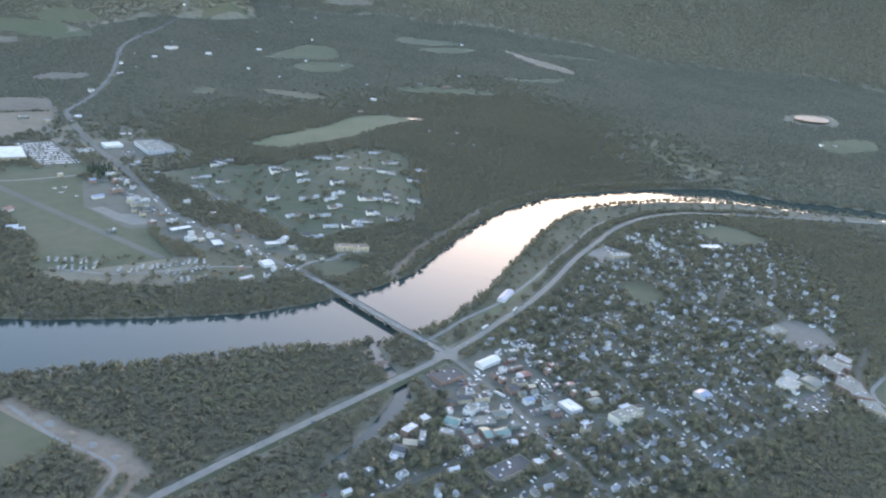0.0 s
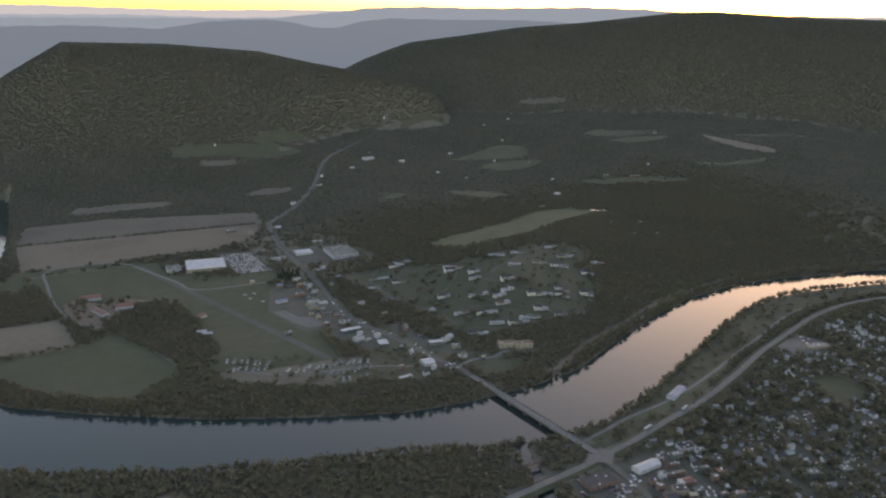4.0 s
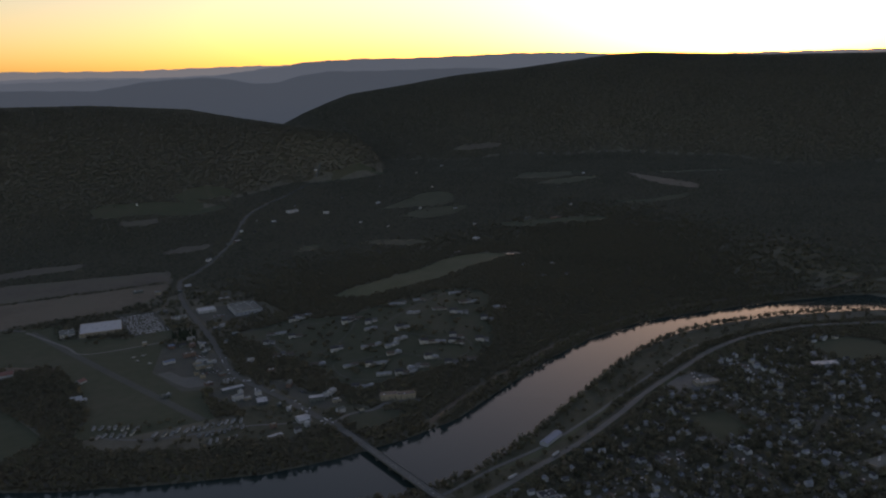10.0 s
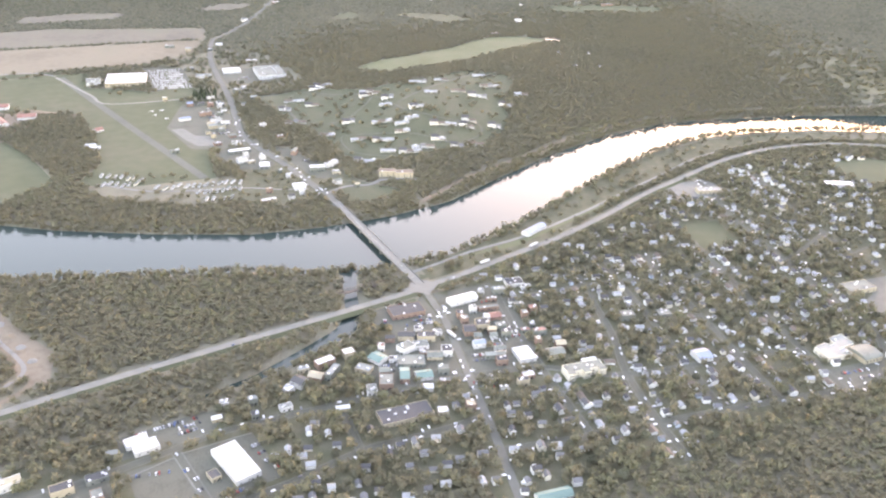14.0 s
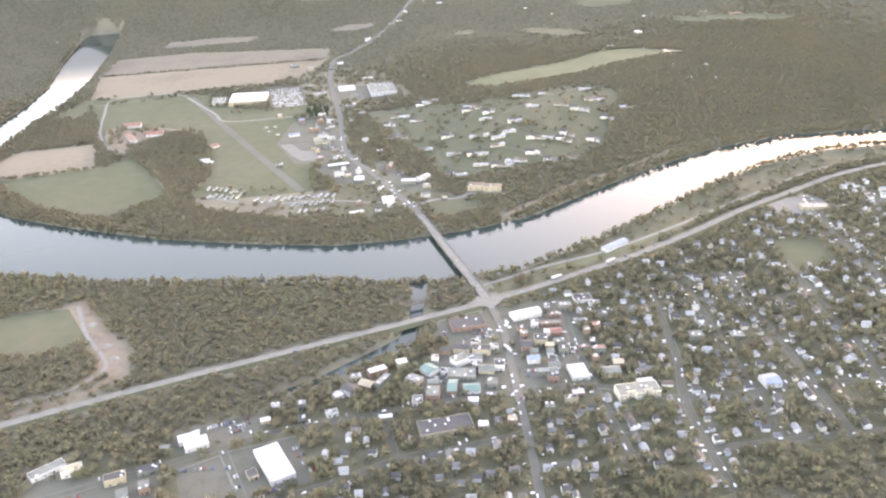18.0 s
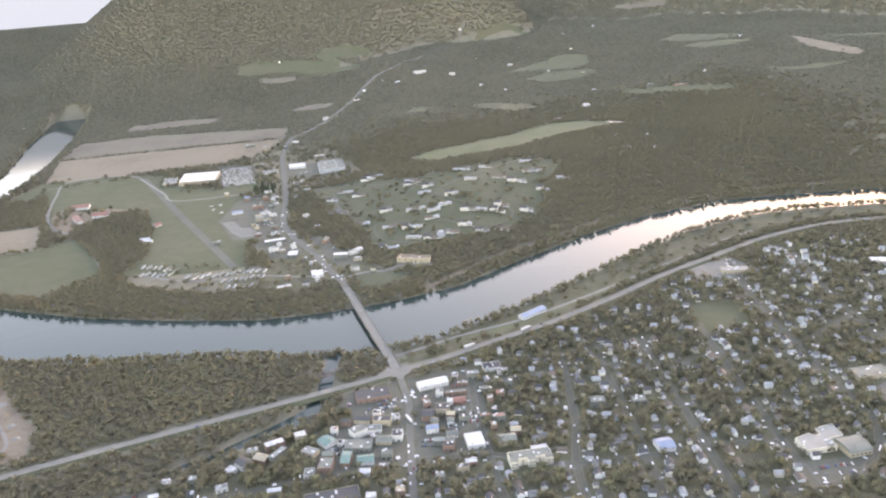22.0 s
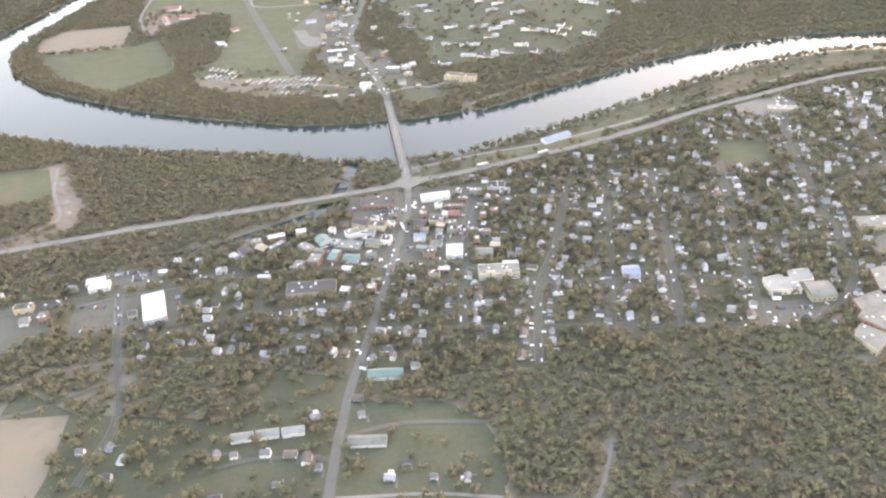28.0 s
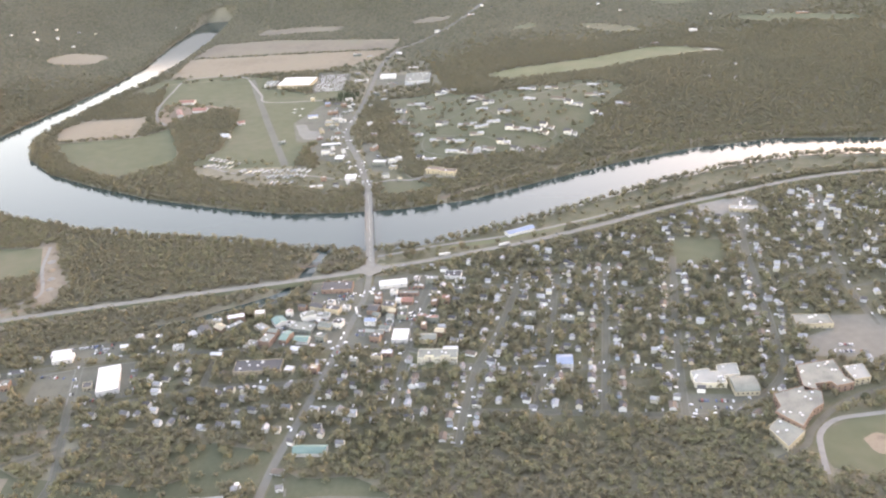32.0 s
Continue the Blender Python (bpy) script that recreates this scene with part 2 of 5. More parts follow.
def waves(x, y, size):
    """Smooth uneven relief between about -1 and 1."""
    u, v = x / size, y / size
    return (np.sin(1.7 * u + 1.3 * np.sin(0.9 * v)) + np.sin(1.4 * v + 1.1 * np.sin(1.2 * u + 2)) + 0.6 * np.sin(3.1 * u + 2.2 * v + 1) + 0.4 * np.sin(4.3 * v - 3.7 * u)) / 3


def height(x, y):
    x, y = np.asarray(x, float), np.asarray(y, float)
    r, az = np.hypot(x - CX, y - CY), np.degrees(np.arctan2(x - CX, y - CY))
    edge = np.minimum(channel(x, y, RIVER), channel(x, y, CREEK))
    line = np.array(RIVER)[12:]
    north = y - np.interp(x, line[:, 0], line[:, 1] + line[:, 2])
    z = 42 * soft01((x - 60) / 260) * soft01((north - 12) / 330)
    z += 40 * soft01((x - 800) / 600) * soft01((north - 20) / 420)
    z += 60 * soft01((-x - 900) / 500) * soft01((y - 500) / 400)
    z += (10 + 6 * waves(x, y, 160)) * soft01((y - 1750) / 400)
    z += 55 * soft01((r - 2300) / 1000) * (0.8 + 0.5 * waves(x, y, 420)) * soft01((edge - 15) / 320)
    ridge = CZ + 3650 * np.tan(np.radians(np.interp(az, *np.array(FRONT_RIDGE).T)))
    z = np.maximum(z, ridge * np.exp(-((r - 3650) / (520 - 300 * soft01((az - 16) / 7))) ** 2) * soft01((31 - az) / 5))
    rim = CZ + 4720 * np.tan(np.radians(np.interp(az, *np.array(SKYLINE).T)))
    far = soft01((r - 3350) / 1370)
    z = np.maximum(z, rim * far * (1 + 0.10 * waves(x, y, 300) * (1 - far)))
    z = np.where(r > 4720, rim, z)
    return np.where(edge < 14, z * soft01(edge / 14) - 7 * (1 - soft01((edge + 8) / 17)), z)


def ground_z(x, y):
    return float(height(x, y))


def link(name, verts, faces, mat, parent=None, label="", smooth=False):
    me = bpy.data.meshes.new(name)
    me.from_pydata(verts, [], faces)
    me.materials.append(mat)
    if smooth:
        me.polygons.foreach_set("use_smooth", [True] * len(me.polygons))
    ob = new(name, me)
    if parent:
        ob.parent = parent
    return tagged(ob, label)


def spread(core, step, lo, hi):
    out = list(np.arange(core[0], core[1] + 1, step))
    for end, sign in ((lo, -1), (hi, 1)):
        v, s = (out[0], step) if sign < 0 else (out[-1], step)
        side = []
        while (v - end) * sign < 0:
            s = min(s * 1.06, 45)
            v += sign * s
            side.append(v)
        out = side[::-1] + out if sign < 0 else out + side
    return np.array(out)


GX, GY = spread((-900, 1000), 9, -2600, 5000), spread((-720, 1300), 9, -1500, 4300)
gx, gy = np.meshgrid(GX, GY)
gz = height(gx, gy)
nx, ny = len(GX), len(GY)
ids = np.arange(nx * ny).reshape(ny, nx)
quads = np.stack([ids[:-1, :-1], ids[:-1, 1:], ids[1:, 1:], ids[1:, :-1]], -1).reshape(-1, 4)
ground = link("ground", np.stack([gx, gy, gz], -1).reshape(-1, 3).tolist(), quads.tolist(), M_WOODFLOOR, smooth=True)
tagged(ground, "river valley floor and wooded hills under leaf litter", "ground", kind="structure")
water = link("water", [(-1100, -300, WATER_Z), (2200, -300, WATER_Z), (2200, 2100, WATER_Z), (-1100, 2100, WATER_Z)], [(0, 1, 2, 3)], M_WATER)
tagged(water, "calm grey-green river reflecting the evening sky", "river", kind="structure")

# Blue ridges and plains far behind the hills, their haze painted in by glow.
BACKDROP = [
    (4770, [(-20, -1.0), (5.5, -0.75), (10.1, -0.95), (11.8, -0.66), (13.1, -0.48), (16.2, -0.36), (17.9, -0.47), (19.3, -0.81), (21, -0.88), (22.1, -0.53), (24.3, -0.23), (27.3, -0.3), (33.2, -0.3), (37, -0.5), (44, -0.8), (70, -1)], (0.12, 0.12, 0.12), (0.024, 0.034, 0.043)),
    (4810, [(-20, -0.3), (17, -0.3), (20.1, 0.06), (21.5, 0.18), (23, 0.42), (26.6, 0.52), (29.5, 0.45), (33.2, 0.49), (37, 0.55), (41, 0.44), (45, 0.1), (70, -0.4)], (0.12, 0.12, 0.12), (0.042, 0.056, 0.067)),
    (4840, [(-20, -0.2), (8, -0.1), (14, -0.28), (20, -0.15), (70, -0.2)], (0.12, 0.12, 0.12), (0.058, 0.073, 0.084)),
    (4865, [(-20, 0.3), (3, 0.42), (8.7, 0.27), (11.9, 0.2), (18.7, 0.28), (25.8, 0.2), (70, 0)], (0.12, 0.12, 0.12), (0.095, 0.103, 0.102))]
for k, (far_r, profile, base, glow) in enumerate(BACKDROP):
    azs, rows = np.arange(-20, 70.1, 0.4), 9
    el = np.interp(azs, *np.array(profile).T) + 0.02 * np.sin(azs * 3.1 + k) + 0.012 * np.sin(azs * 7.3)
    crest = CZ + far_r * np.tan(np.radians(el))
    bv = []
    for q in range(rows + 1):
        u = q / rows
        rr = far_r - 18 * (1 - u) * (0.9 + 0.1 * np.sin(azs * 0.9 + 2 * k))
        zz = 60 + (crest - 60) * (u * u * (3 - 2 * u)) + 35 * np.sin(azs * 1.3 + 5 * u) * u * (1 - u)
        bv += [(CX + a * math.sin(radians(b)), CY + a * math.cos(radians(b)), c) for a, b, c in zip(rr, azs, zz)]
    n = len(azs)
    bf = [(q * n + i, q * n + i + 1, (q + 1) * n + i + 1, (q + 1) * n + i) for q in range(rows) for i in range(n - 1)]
    tagged(link("backdrop", bv, bf, distance("far_land_haze_glow", base, glow), smooth=True), "wooded ridges on the horizon, blue haze painted on", "distant hills", kind="structure")

# What covers the land: tree density on a 5 m raster.
CELL, RX0, RY0, RNX, RNY = 5.0, -2600.0, -1500.0, 1520, 1160
rxs, rys = RX0 + CELL * (np.arange(RNX) + 0.5), RY0 + CELL * (np.arange(RNY) + 0.5)
rgx, rgy = np.meshgrid(rxs, rys)
density = np.ones((RNY, RNX), np.float32)


def inside(px, py, poly):
    hit = np.zeros(np.shape(px), bool)
    for (ax, ay), (bx, by) in zip(poly, poly[1:] + poly[:1]):
        if ay != by:
            hit ^= ((ay > py) != (by > py)) & (px < (bx - ax) * (py - ay) / (by - ay) + ax)
    return hit


def window(x0, x1, y0, y1):
    i0, i1 = max(0, int((x0 - RX0) / CELL) - 1), min(RNX, int((x1 - RX0) / CELL) + 2)
    j0, j1 = max(0, int((y0 - RY0) / CELL) - 1), min(RNY, int((y1 - RY0) / CELL) + 2)
    return slice(j0, j1), slice(i0, i1)


def clear(poly, value=0.0, only_less=False):
    xs, ys = zip(*poly)
    w = window(min(xs), max(xs), min(ys), max(ys))
    m = inside(rgx[w], rgy[w], list(poly))
    d = density[w]
    d[m] = np.minimum(d[m], value) if only_less else value


def clear_line(pts, half, value=0.0):
    for (ax, ay), (bx, by) in zip(pts, pts[1:]):
        w = window(min(ax, bx) - half, max(ax, bx) + half, min(ay, by) - half, max(ay, by) + half)
        dx, dy = bx - ax, by - ay
        k = np.clip(((rgx[w] - ax) * dx + (rgy[w] - ay) * dy) / (dx * dx + dy * dy + 1e-9), 0, 1)
        density[w][np.hypot(rgx[w] - ax - k * dx, rgy[w] - ay - k * dy) < half] = value


def smooth_line(pts, n=6):
    """A round line through the points (Catmull-Rom)."""
    p = [np.array(q, float) for q in pts]
    p = [2 * p[0] - p[1]] + p + [2 * p[-1] - p[-2]]
    out = []
    for a, b, c, d in zip(p, p[1:], p[2:], p[3:]):
        for k in range(n):
            t = k / n
            out.append(tuple(0.5 * (2 * b + (c - a) * t + (2 * a - 5 * b + 4 * c - d) * t * t + (3 * b - a - 3 * c + d) * t ** 3)))
    return out + [tuple(p[-2])]


def patch(name, poly, mat, label, category, lift=0.25, step=25, value=0.0, wavy=0.0):
    """A piece of land cover laid on the ground."""
    pts = smooth_line(list(poly) + [poly[0]], 8 if wavy > 1 else 3)[:-1] if wavy else list(poly)
    if wavy > 1:
        pts = [(x + wavy * float(waves(x, y, 26) + 0.6 * waves(y, x, 11)), y + wavy * float(waves(y + 90, x, 24) + 0.6 * waves(x, y - 70, 12))) for x, y in pts]
    bm = bmesh.new()
    bm.faces.new([bm.verts.new((x, y, 0)) for x, y in pts])
    xs, ys = zip(*pts)
    if max(abs(ground_z(x, y)) for x, y in pts) > 0.3:
        for lo, hi, n in ((min(xs), max(xs), (1, 0, 0)), (min(ys), max(ys), (0, 1, 0))):
            for v in np.arange(lo + step, hi, step):
                bmesh.ops.bisect_plane(bm, geom=bm.verts[:] + bm.edges[:] + bm.faces[:], plane_co=tuple(v * np.array(n)), plane_no=n)
    bmesh.ops.triangulate(bm, faces=bm.faces[:])
    for v in bm.verts:
        v.co.z = ground_z(v.co.x, v.co.y) + lift
    bm.normal_update()
    for f in bm.faces:
        if f.normal.z < 0:
            f.normal_flip()
    me = bpy.data.meshes.new(name)
    bm.to_mesh(me)
    bm.free()
    me.materials.append(mat)
    if value is not None:
        clear(pts, value)
    return tagged(new(name, me), label, category, kind="structure")


def road(name, pts, width, mat, label, lift=0.5, z=None, skirt=None, clearing=None, round_n=6, ramp=0.0):
    """A ribbon along a line; with z, a raised bed with sloping grass sides (skirt: its material)."""
    line = smooth_line(pts, round_n) if round_n else list(pts)
    p = np.array(line)
    t = np.gradient(p, axis=0)
    nrm = np.stack([-t[:, 1], t[:, 0]], 1) / np.linalg.norm(t, axis=1)[:, None]
    l, r = p + nrm * width / 2, p - nrm * width / 2
    zs = np.full(len(p), z) if z is not None else np.maximum(height(p[:, 0], p[:, 1]), 0) + lift
    if ramp:
        run = np.r_[0, np.cumsum(np.linalg.norm(np.diff(p, axis=0), axis=1))]
        zs = np.maximum(zs, ramp * (1 - soft01(run / 80)))
    verts = [(*a, c) for a, c in zip(l, zs)] + [(*a, c) for a, c in zip(r, zs)]
    n = len(p)
    faces = [(k + n, k + n + 1, k + 1, k) for k in range(n - 1)]
    ob = tagged(link(name, verts, faces, mat), label, "road", kind="structure")
    if skirt:
        wide = width + 4 * (z if z is not None else 2)
        lo, ro = p + nrm * wide / 2, p - nrm * wide / 2
        v = [(*a, c - 0.06) for a, c in zip(l, zs)] + [(*a, min(0, c) - 0.6) for a, c in zip(lo, zs)] + [(*a, c - 0.06) for a, c in zip(r, zs)] + [(*a, min(0, c) - 0.6) for a, c in zip(ro, zs)]
        f = [(k, k + 1, k + n + 1, k + n) for k in range(n - 1)] + [(k + 3 * n, k + 3 * n + 1, k + 2 * n + 1, k + 2 * n) for k in range(n - 1)]
        tagged(link("embankment", v, f, skirt), "grassy sloping sides of the raised highway", "embankment", kind="structure")
    clear_line(line, clearing or width / 2 + 3)
    return line


# Land cover, largest first.
far_river = channel(rgx, rgy, RIVER)
density[far_river < 0.5] = 0
density[channel(rgx, rgy, CREEK) < 3] = 0
strip_line = np.interp(rgx, [q[0] for q in RIVER[13:]], [q[1] for q in RIVER[13:]])
strip = (far_river > 0.5) & (far_river < 70) & (rgx > 15) & (rgx < 1500) & (rgy < strip_line)
density[strip] = 0.13
density[strip & (far_river < 15)] = 0.95
TOWN = [(-480, -215), (-240, -190), (-120, -120), (-70, -85), (30, -60), (120, -38), (260, -5), (380, 40), (500, 90), (640, 130), (760, 165), (900, 160), (1000, 100), (1050, -100),
        (760, -300), (600, -400), (470, -500), (360, -430), (280, -455), (40, -450), (-60, -470), (-90, -400), (-300, -370), (-480, -330)]
patch("town_ground", TOWN, M_TOWNGROUND, "small-town lawns and yards with bare patches", "ground", 0.12, value=0.59)
SOUTH = [(-400, -400), (-330, -450), (-180, -480), (-90, -440), (-40, -480), (60, -560), (60, -640), (-200, -660), (-420, -600)]
patch("village_lawn", SOUTH, M_LAWN, "green lawns round houses at the town's edge", "ground", 0.14, value=0.3)
AIRFIELD = [(-590, 1150), (-380, 1172), (-300, 960), (-130, 900), (-135, 640), (-160, 430), (-290, 440), (-378, 475), (-330, 560), (-330, 700), (-420, 735), (-510, 745), (-545, 860)]
patch("airfield_grass", AIRFIELD, M_GRASS, "mown green grass of the small airfield", "airfield", 0.15)
patch("airfield_margin", [(-382, 1172), (-300, 1165), (-312, 1040), (-250, 1010), (-190, 965), (-100, 985), (-92, 890), (-130, 900), (-300, 960)], M_GRASS, "rough grass between runway and superstore", "airfield", 0.17, value=0.05)
clear([(-100, 1300), (40, 1300), (130, 1170), (140, 930), (-20, 860), (-100, 870)], 0.3)
clear([(-360, 510), (-260, 480), (-115, 410), (-110, 325), (-205, 322), (-360, 425)], 0.12)
patch("stubble_field", [(-722, 690), (-740, 790), (-700, 850), (-555, 848), (-540, 690), (-620, 690)], M_STUBBLE, "harvested tan field in the river bend", "field", 0.22)
patch("green_field", [(-715, 680), (-539, 686), (-480, 735), (-440, 640), (-405, 500), (-500, 425), (-570, 470), (-640, 545)], M_GRASS, "green winter crop in the river bend", "field", 0.2)
patch("crop_field", [(-560, 1640), (-363, 1640), (40, 1540), (10, 1420), (-250, 1440), (-600, 1460)], M_STUBBLE2, "grey harvested crop field by the highway", "field", 0.2)
patch("crop_field", [(-600, 1450), (-250, 1430), (10, 1410), (-50, 1280), (-180, 1200), (-360, 1205), (-600, 1215)], M_STUBBLE, "pale harvested crop field by the highway", "field", 0.22)
patch("meadow", [(-620, 1205), (-360, 1200), (-390, 1175), (-595, 1155), (-600, 1050), (-660, 1080)], M_GRASS, "green strip beside the crop fields", "field", 0.18)
patch("meadow", [(249, 884), (342, 920), (467, 955), (534, 973), (674, 1040), (764, 1020), (790, 955), (626, 899), (516, 852), (391, 824), (290, 820)], M_MEADOW, "pale green hilltop pasture", "field", 0.9, wavy=5)
FAR_FIELDS = [
    ([(-79, 2140), (-11, 2162), (181, 2118), (336, 2060), (355, 2005), (274, 1990), (98, 2070), (-47, 2095)], M_FARFIELD), ([(198, 2143), (272, 2163), (415, 2176), (394, 2136), (256, 2095)], M_FARFIELD),
    ([(1, 2054), (119, 2039), (106, 2012), (2, 2026)], M_STUBBLE2), ([(57, 1753), (121, 1776), (189, 1703), (174, 1667), (79, 1730)], M_STUBBLE2), ([(344, 1359), (405, 1432), (441, 1410), (411, 1363)], M_FARFIELD),
    ([(548, 1365), (615, 1355), (713, 1269), (685, 1223), (600, 1269)], M_FARFIELD), ([(778, 2306), (869, 2293), (1055, 2277), (1087, 2236), (979, 2209), (837, 2216)], M_FARFIELD),
    ([(778, 1741), (908, 1804), (1059, 1848), (1100, 1727), (1010, 1640), (900, 1690)], M_FARFIELD), ([(801, 1593), (900, 1640), (1010, 1600), (1042, 1540), (878, 1494)], M_FARFIELD),
    ([(1397, 1782), (1544, 1863), (1682, 1691), (1600, 1640), (1480, 1690)], M_FARFIELD), ([(1394, 1640), (1480, 1640), (1590, 1560), (1570, 1498), (1443, 1530)], M_FARFIELD),
    ([(1728, 1516), (1746, 1476), (1728, 1168), (1669, 1138), (1663, 1340)], M_STUBBLE), ([(985, 1274), (1058, 1231), (1132, 1159), (1220, 1058), (1188, 1025), (1089, 1122), (992, 1190)], M_FARFIELD),
    ([(1554, 2449), (1728, 2354), (1688, 2333), (1539, 2419)], M_STUBBLE2), ([(1323, 1237), (1463, 1139), (1602, 1099), (1560, 1060), (1430, 1090)], M_FARFIELD),
    ([(-1056, 1526), (-1007, 1600), (-892, 1577), (-905, 1480), (-1027, 1471)], M_STUBBLE), ([(-420, 1790), (-180, 1760), (-190, 1700), (-430, 1720)], M_STUBBLE2),
    ([(1850, 1500), (2100, 1350), (2050, 1290), (1830, 1430)], M_FARFIELD), ([(1750, 260), (1960, 200), (1930, 120), (1740, 170)], M_FARFIELD), ([(900, 120), (1010, 80), (1000, -20), (880, 10)], M_FARFIELD)]
for poly, mat in FAR_FIELDS:
    patch("hill_field", poly, mat, "hillside field between woods", "field", 1.2, 30, wavy=5, value=0.012)
for name, poly, z in (("hill_pond", [(799, 975), (812, 984), (832, 972), (840, 955), (822, 950), (803, 958)], 44.0), ("farm_pond", [(1968, 420), (2020, 440), (2085, 428), (2118, 385), (2060, 345), (1990, 365)], 116.0)):
    mid = [sum(q[k] for q in poly) / len(poly) for k in (0, 1)]
    clear([tuple(m + 1.7 * (v - m) for v, m in zip(q, mid)) for q in poly])
    tagged(link(name, [(x, y, z) for x, y in smooth_line(poly + poly[:1], 4)[:-1]], [tuple(range(24))], M_POND), "small hill pond mirroring the bright sky", "pond", kind="structure")
patch("riverside_ground", [(30, 20), (120, 40), (200, 70), (320, 128), (470, 205), (610, 262), (760, 294), (900, 282), (1040, 246), (1060, 170), (960, 200), (850, 216), (720, 202), (590, 160), (480, 122), (370, 75), (250, 28), (160, 4), (85, -16), (30, -25)], M_TOWNGROUND, "rough grass between river and highway", "ground", 0.2, value=None)
patch("riverside_lawn", [(100, 18), (190, 36), (300, 76), (420, 122), (420, 108), (300, 62), (190, 22)], M_MEADOW, "mown strip between river lane and highway", "park", 0.28)
patch("courthouse_lawn", [(66, -262), (140, -272), (138, -312), (62, -302)], M_GRASS, "lawn round the courthouse", "park", 0.3, value=0.25)
patch("pasture", [(-600, 125), (-522, 116), (-492, 24), (-545, 0), (-640, 40)], M_GRASS, "green pasture by the river", "field", 0.2)
patch("gravel_yard", [(-530, 135), (-500, 135), (-475, 60), (-432, -25), (-440, -85), (-470, -60), (-490, 20)], M_DIRT, "bare dirt works yard with piles", "yard", 0.24)
patch("tan_field", [(-430, -445), (-336, -450), (-334, -530), (-345, -600), (-440, -600)], M_STUBBLE, "tan stubble field at the town's edge", "field", 0.25)
patch("shopping_lot", [(-188, 1172), (-95, 1150), (-98, 985), (-185, 968)], M_ASPHALT, "asphalt parking lot of the large store", "parking lot", 0.3)
patch("shopping_lot", [(-20, 1105), (122, 1085), (115, 945), (-25, 975)], M_ASPHALT, "asphalt parking lot of the shopping plaza", "parking lot", 0.3)
patch("gravel_lot", [(-190, 703), (-167, 702), (-153, 654), (-129, 643), (-122, 582), (-161, 595), (-175, 634)], M_CONCRETE, "pale gravel lot by the airfield", "parking lot", 0.3)
patch("strip_ground", [(-150, 880), (-60, 870), (-75, 620), (-40, 450), (40, 440), (60, 330), (-20, 300), (-90, 280), (-200, 350), (-110, 420), (-130, 540), (-100, 700)], M_TOWNGROUND, "worn lots and yards along the highway strip", "ground", 0.16, value=0.16)
patch("suburb_lawn", [(10, 860), (40, 660), (70, 560), (85, 430), (150, 395), (300, 395), (400, 450), (460, 560), (540, 680), (480, 760), (330, 740), (230, 740), (120, 860)], M_LAWN, "brown-green lawns of the hillside suburb", "ground", 0.9, value=0.1, wavy=4)
patch("ball_field", [(466, -516), (462, -478), (480, -462), (530, -440), (640, -450), (660, -530), (560, -560)], M_GRASS, "mown grass ball field behind the school", "sports field", 0.3)
patch("infield", [(512, -478), (530, -470), (545, -486), (536, -502), (516, -500)], M_DIRT, "tan dirt infield of the ball field", "sports field", 0.34, wavy=1)
patch("park_lawn", [(452, -8), (525, -16), (500, -95), (438, -84)], M_GRASS, "open town park lawn", "park", 0.24)
patch("school_lot", [(361, -386), (432, -394), (406, -428), (354, -424)], M_ASPHALT, "asphalt parking lot beside the school", "parking lot", 0.32)
patch("school_lot", [(530, -292), (562, -280), (584, -246), (640, -250), (650, -300), (612, -346), (560, -336), (520, -330)], M_PAVEMENT, "worn paved yard behind the school", "parking lot", 0.32)
patch("clinic_lot", [(517, 118), (556, 132), (621, 130), (634, 72), (601, 58), (519, 73)], M_CONCRETE, "pale paved lot round the clinic", "parking lot", 0.3, value=0.03)
patch("pharmacy_lot", [(-336, -252), (-262, -246), (-250, -319), (-318, -329)], M_ASPHALT, "asphalt lot round the white-roofed store", "parking lot", 0.32)
patch("parking_lot", [(-382, -257), (-338, -254), (-324, -325), (-376, -324)], M_ASPHALT, "half-empty asphalt parking lot", "parking lot", 0.32)
patch("plaza_lot", [(-72, -72), (-12, -66), (0, -110), (-10, -140), (-60, -140), (-78, -105)], M_ASPHALT, "asphalt lot round the brick plaza", "parking lot", 0.32)
patch("downtown_ground", [(0, -60), (100, -62), (95, -150), (70, -255), (-10, -250), (-130, -235), (-110, -170), (-60, -130)], M_ASPHALT, "paved lots and yards between shops", "parking lot", 0.28, value=0.08)

patch("mall_lot", [(-525, -262), (-512, -240), (-450, -252), (-398, -250), (-396, -312), (-436, -343), (-492, -330), (-530, -310)], M_ASPHALT, "broad worn asphalt lot of the shopping mall", "parking lot", 0.32)
patch("dealer_lot", [(-385, -206), (-300, -194), (-278, -206), (-300, -232), (-384, -240)], M_ASPHALT, "asphalt lot crowded with parked cars", "parking lot", 0.31)
patch("back_meadow", [(-180, -415), (-120, -420), (-70, -446), (-78, -484), (-140, -470), (-178, -446)], M_LAWN, "rough green meadow behind the houses", "field", 0.2, value=0.1, wavy=4)
patch("back_meadow", [(-40, -478), (24, -490), (60, -540), (64, -590), (20, -606), (-60, -570), (-40, -530)], M_LAWN, "green meadow beside the workshop", "field", 0.22, value=0.14, wavy=4)

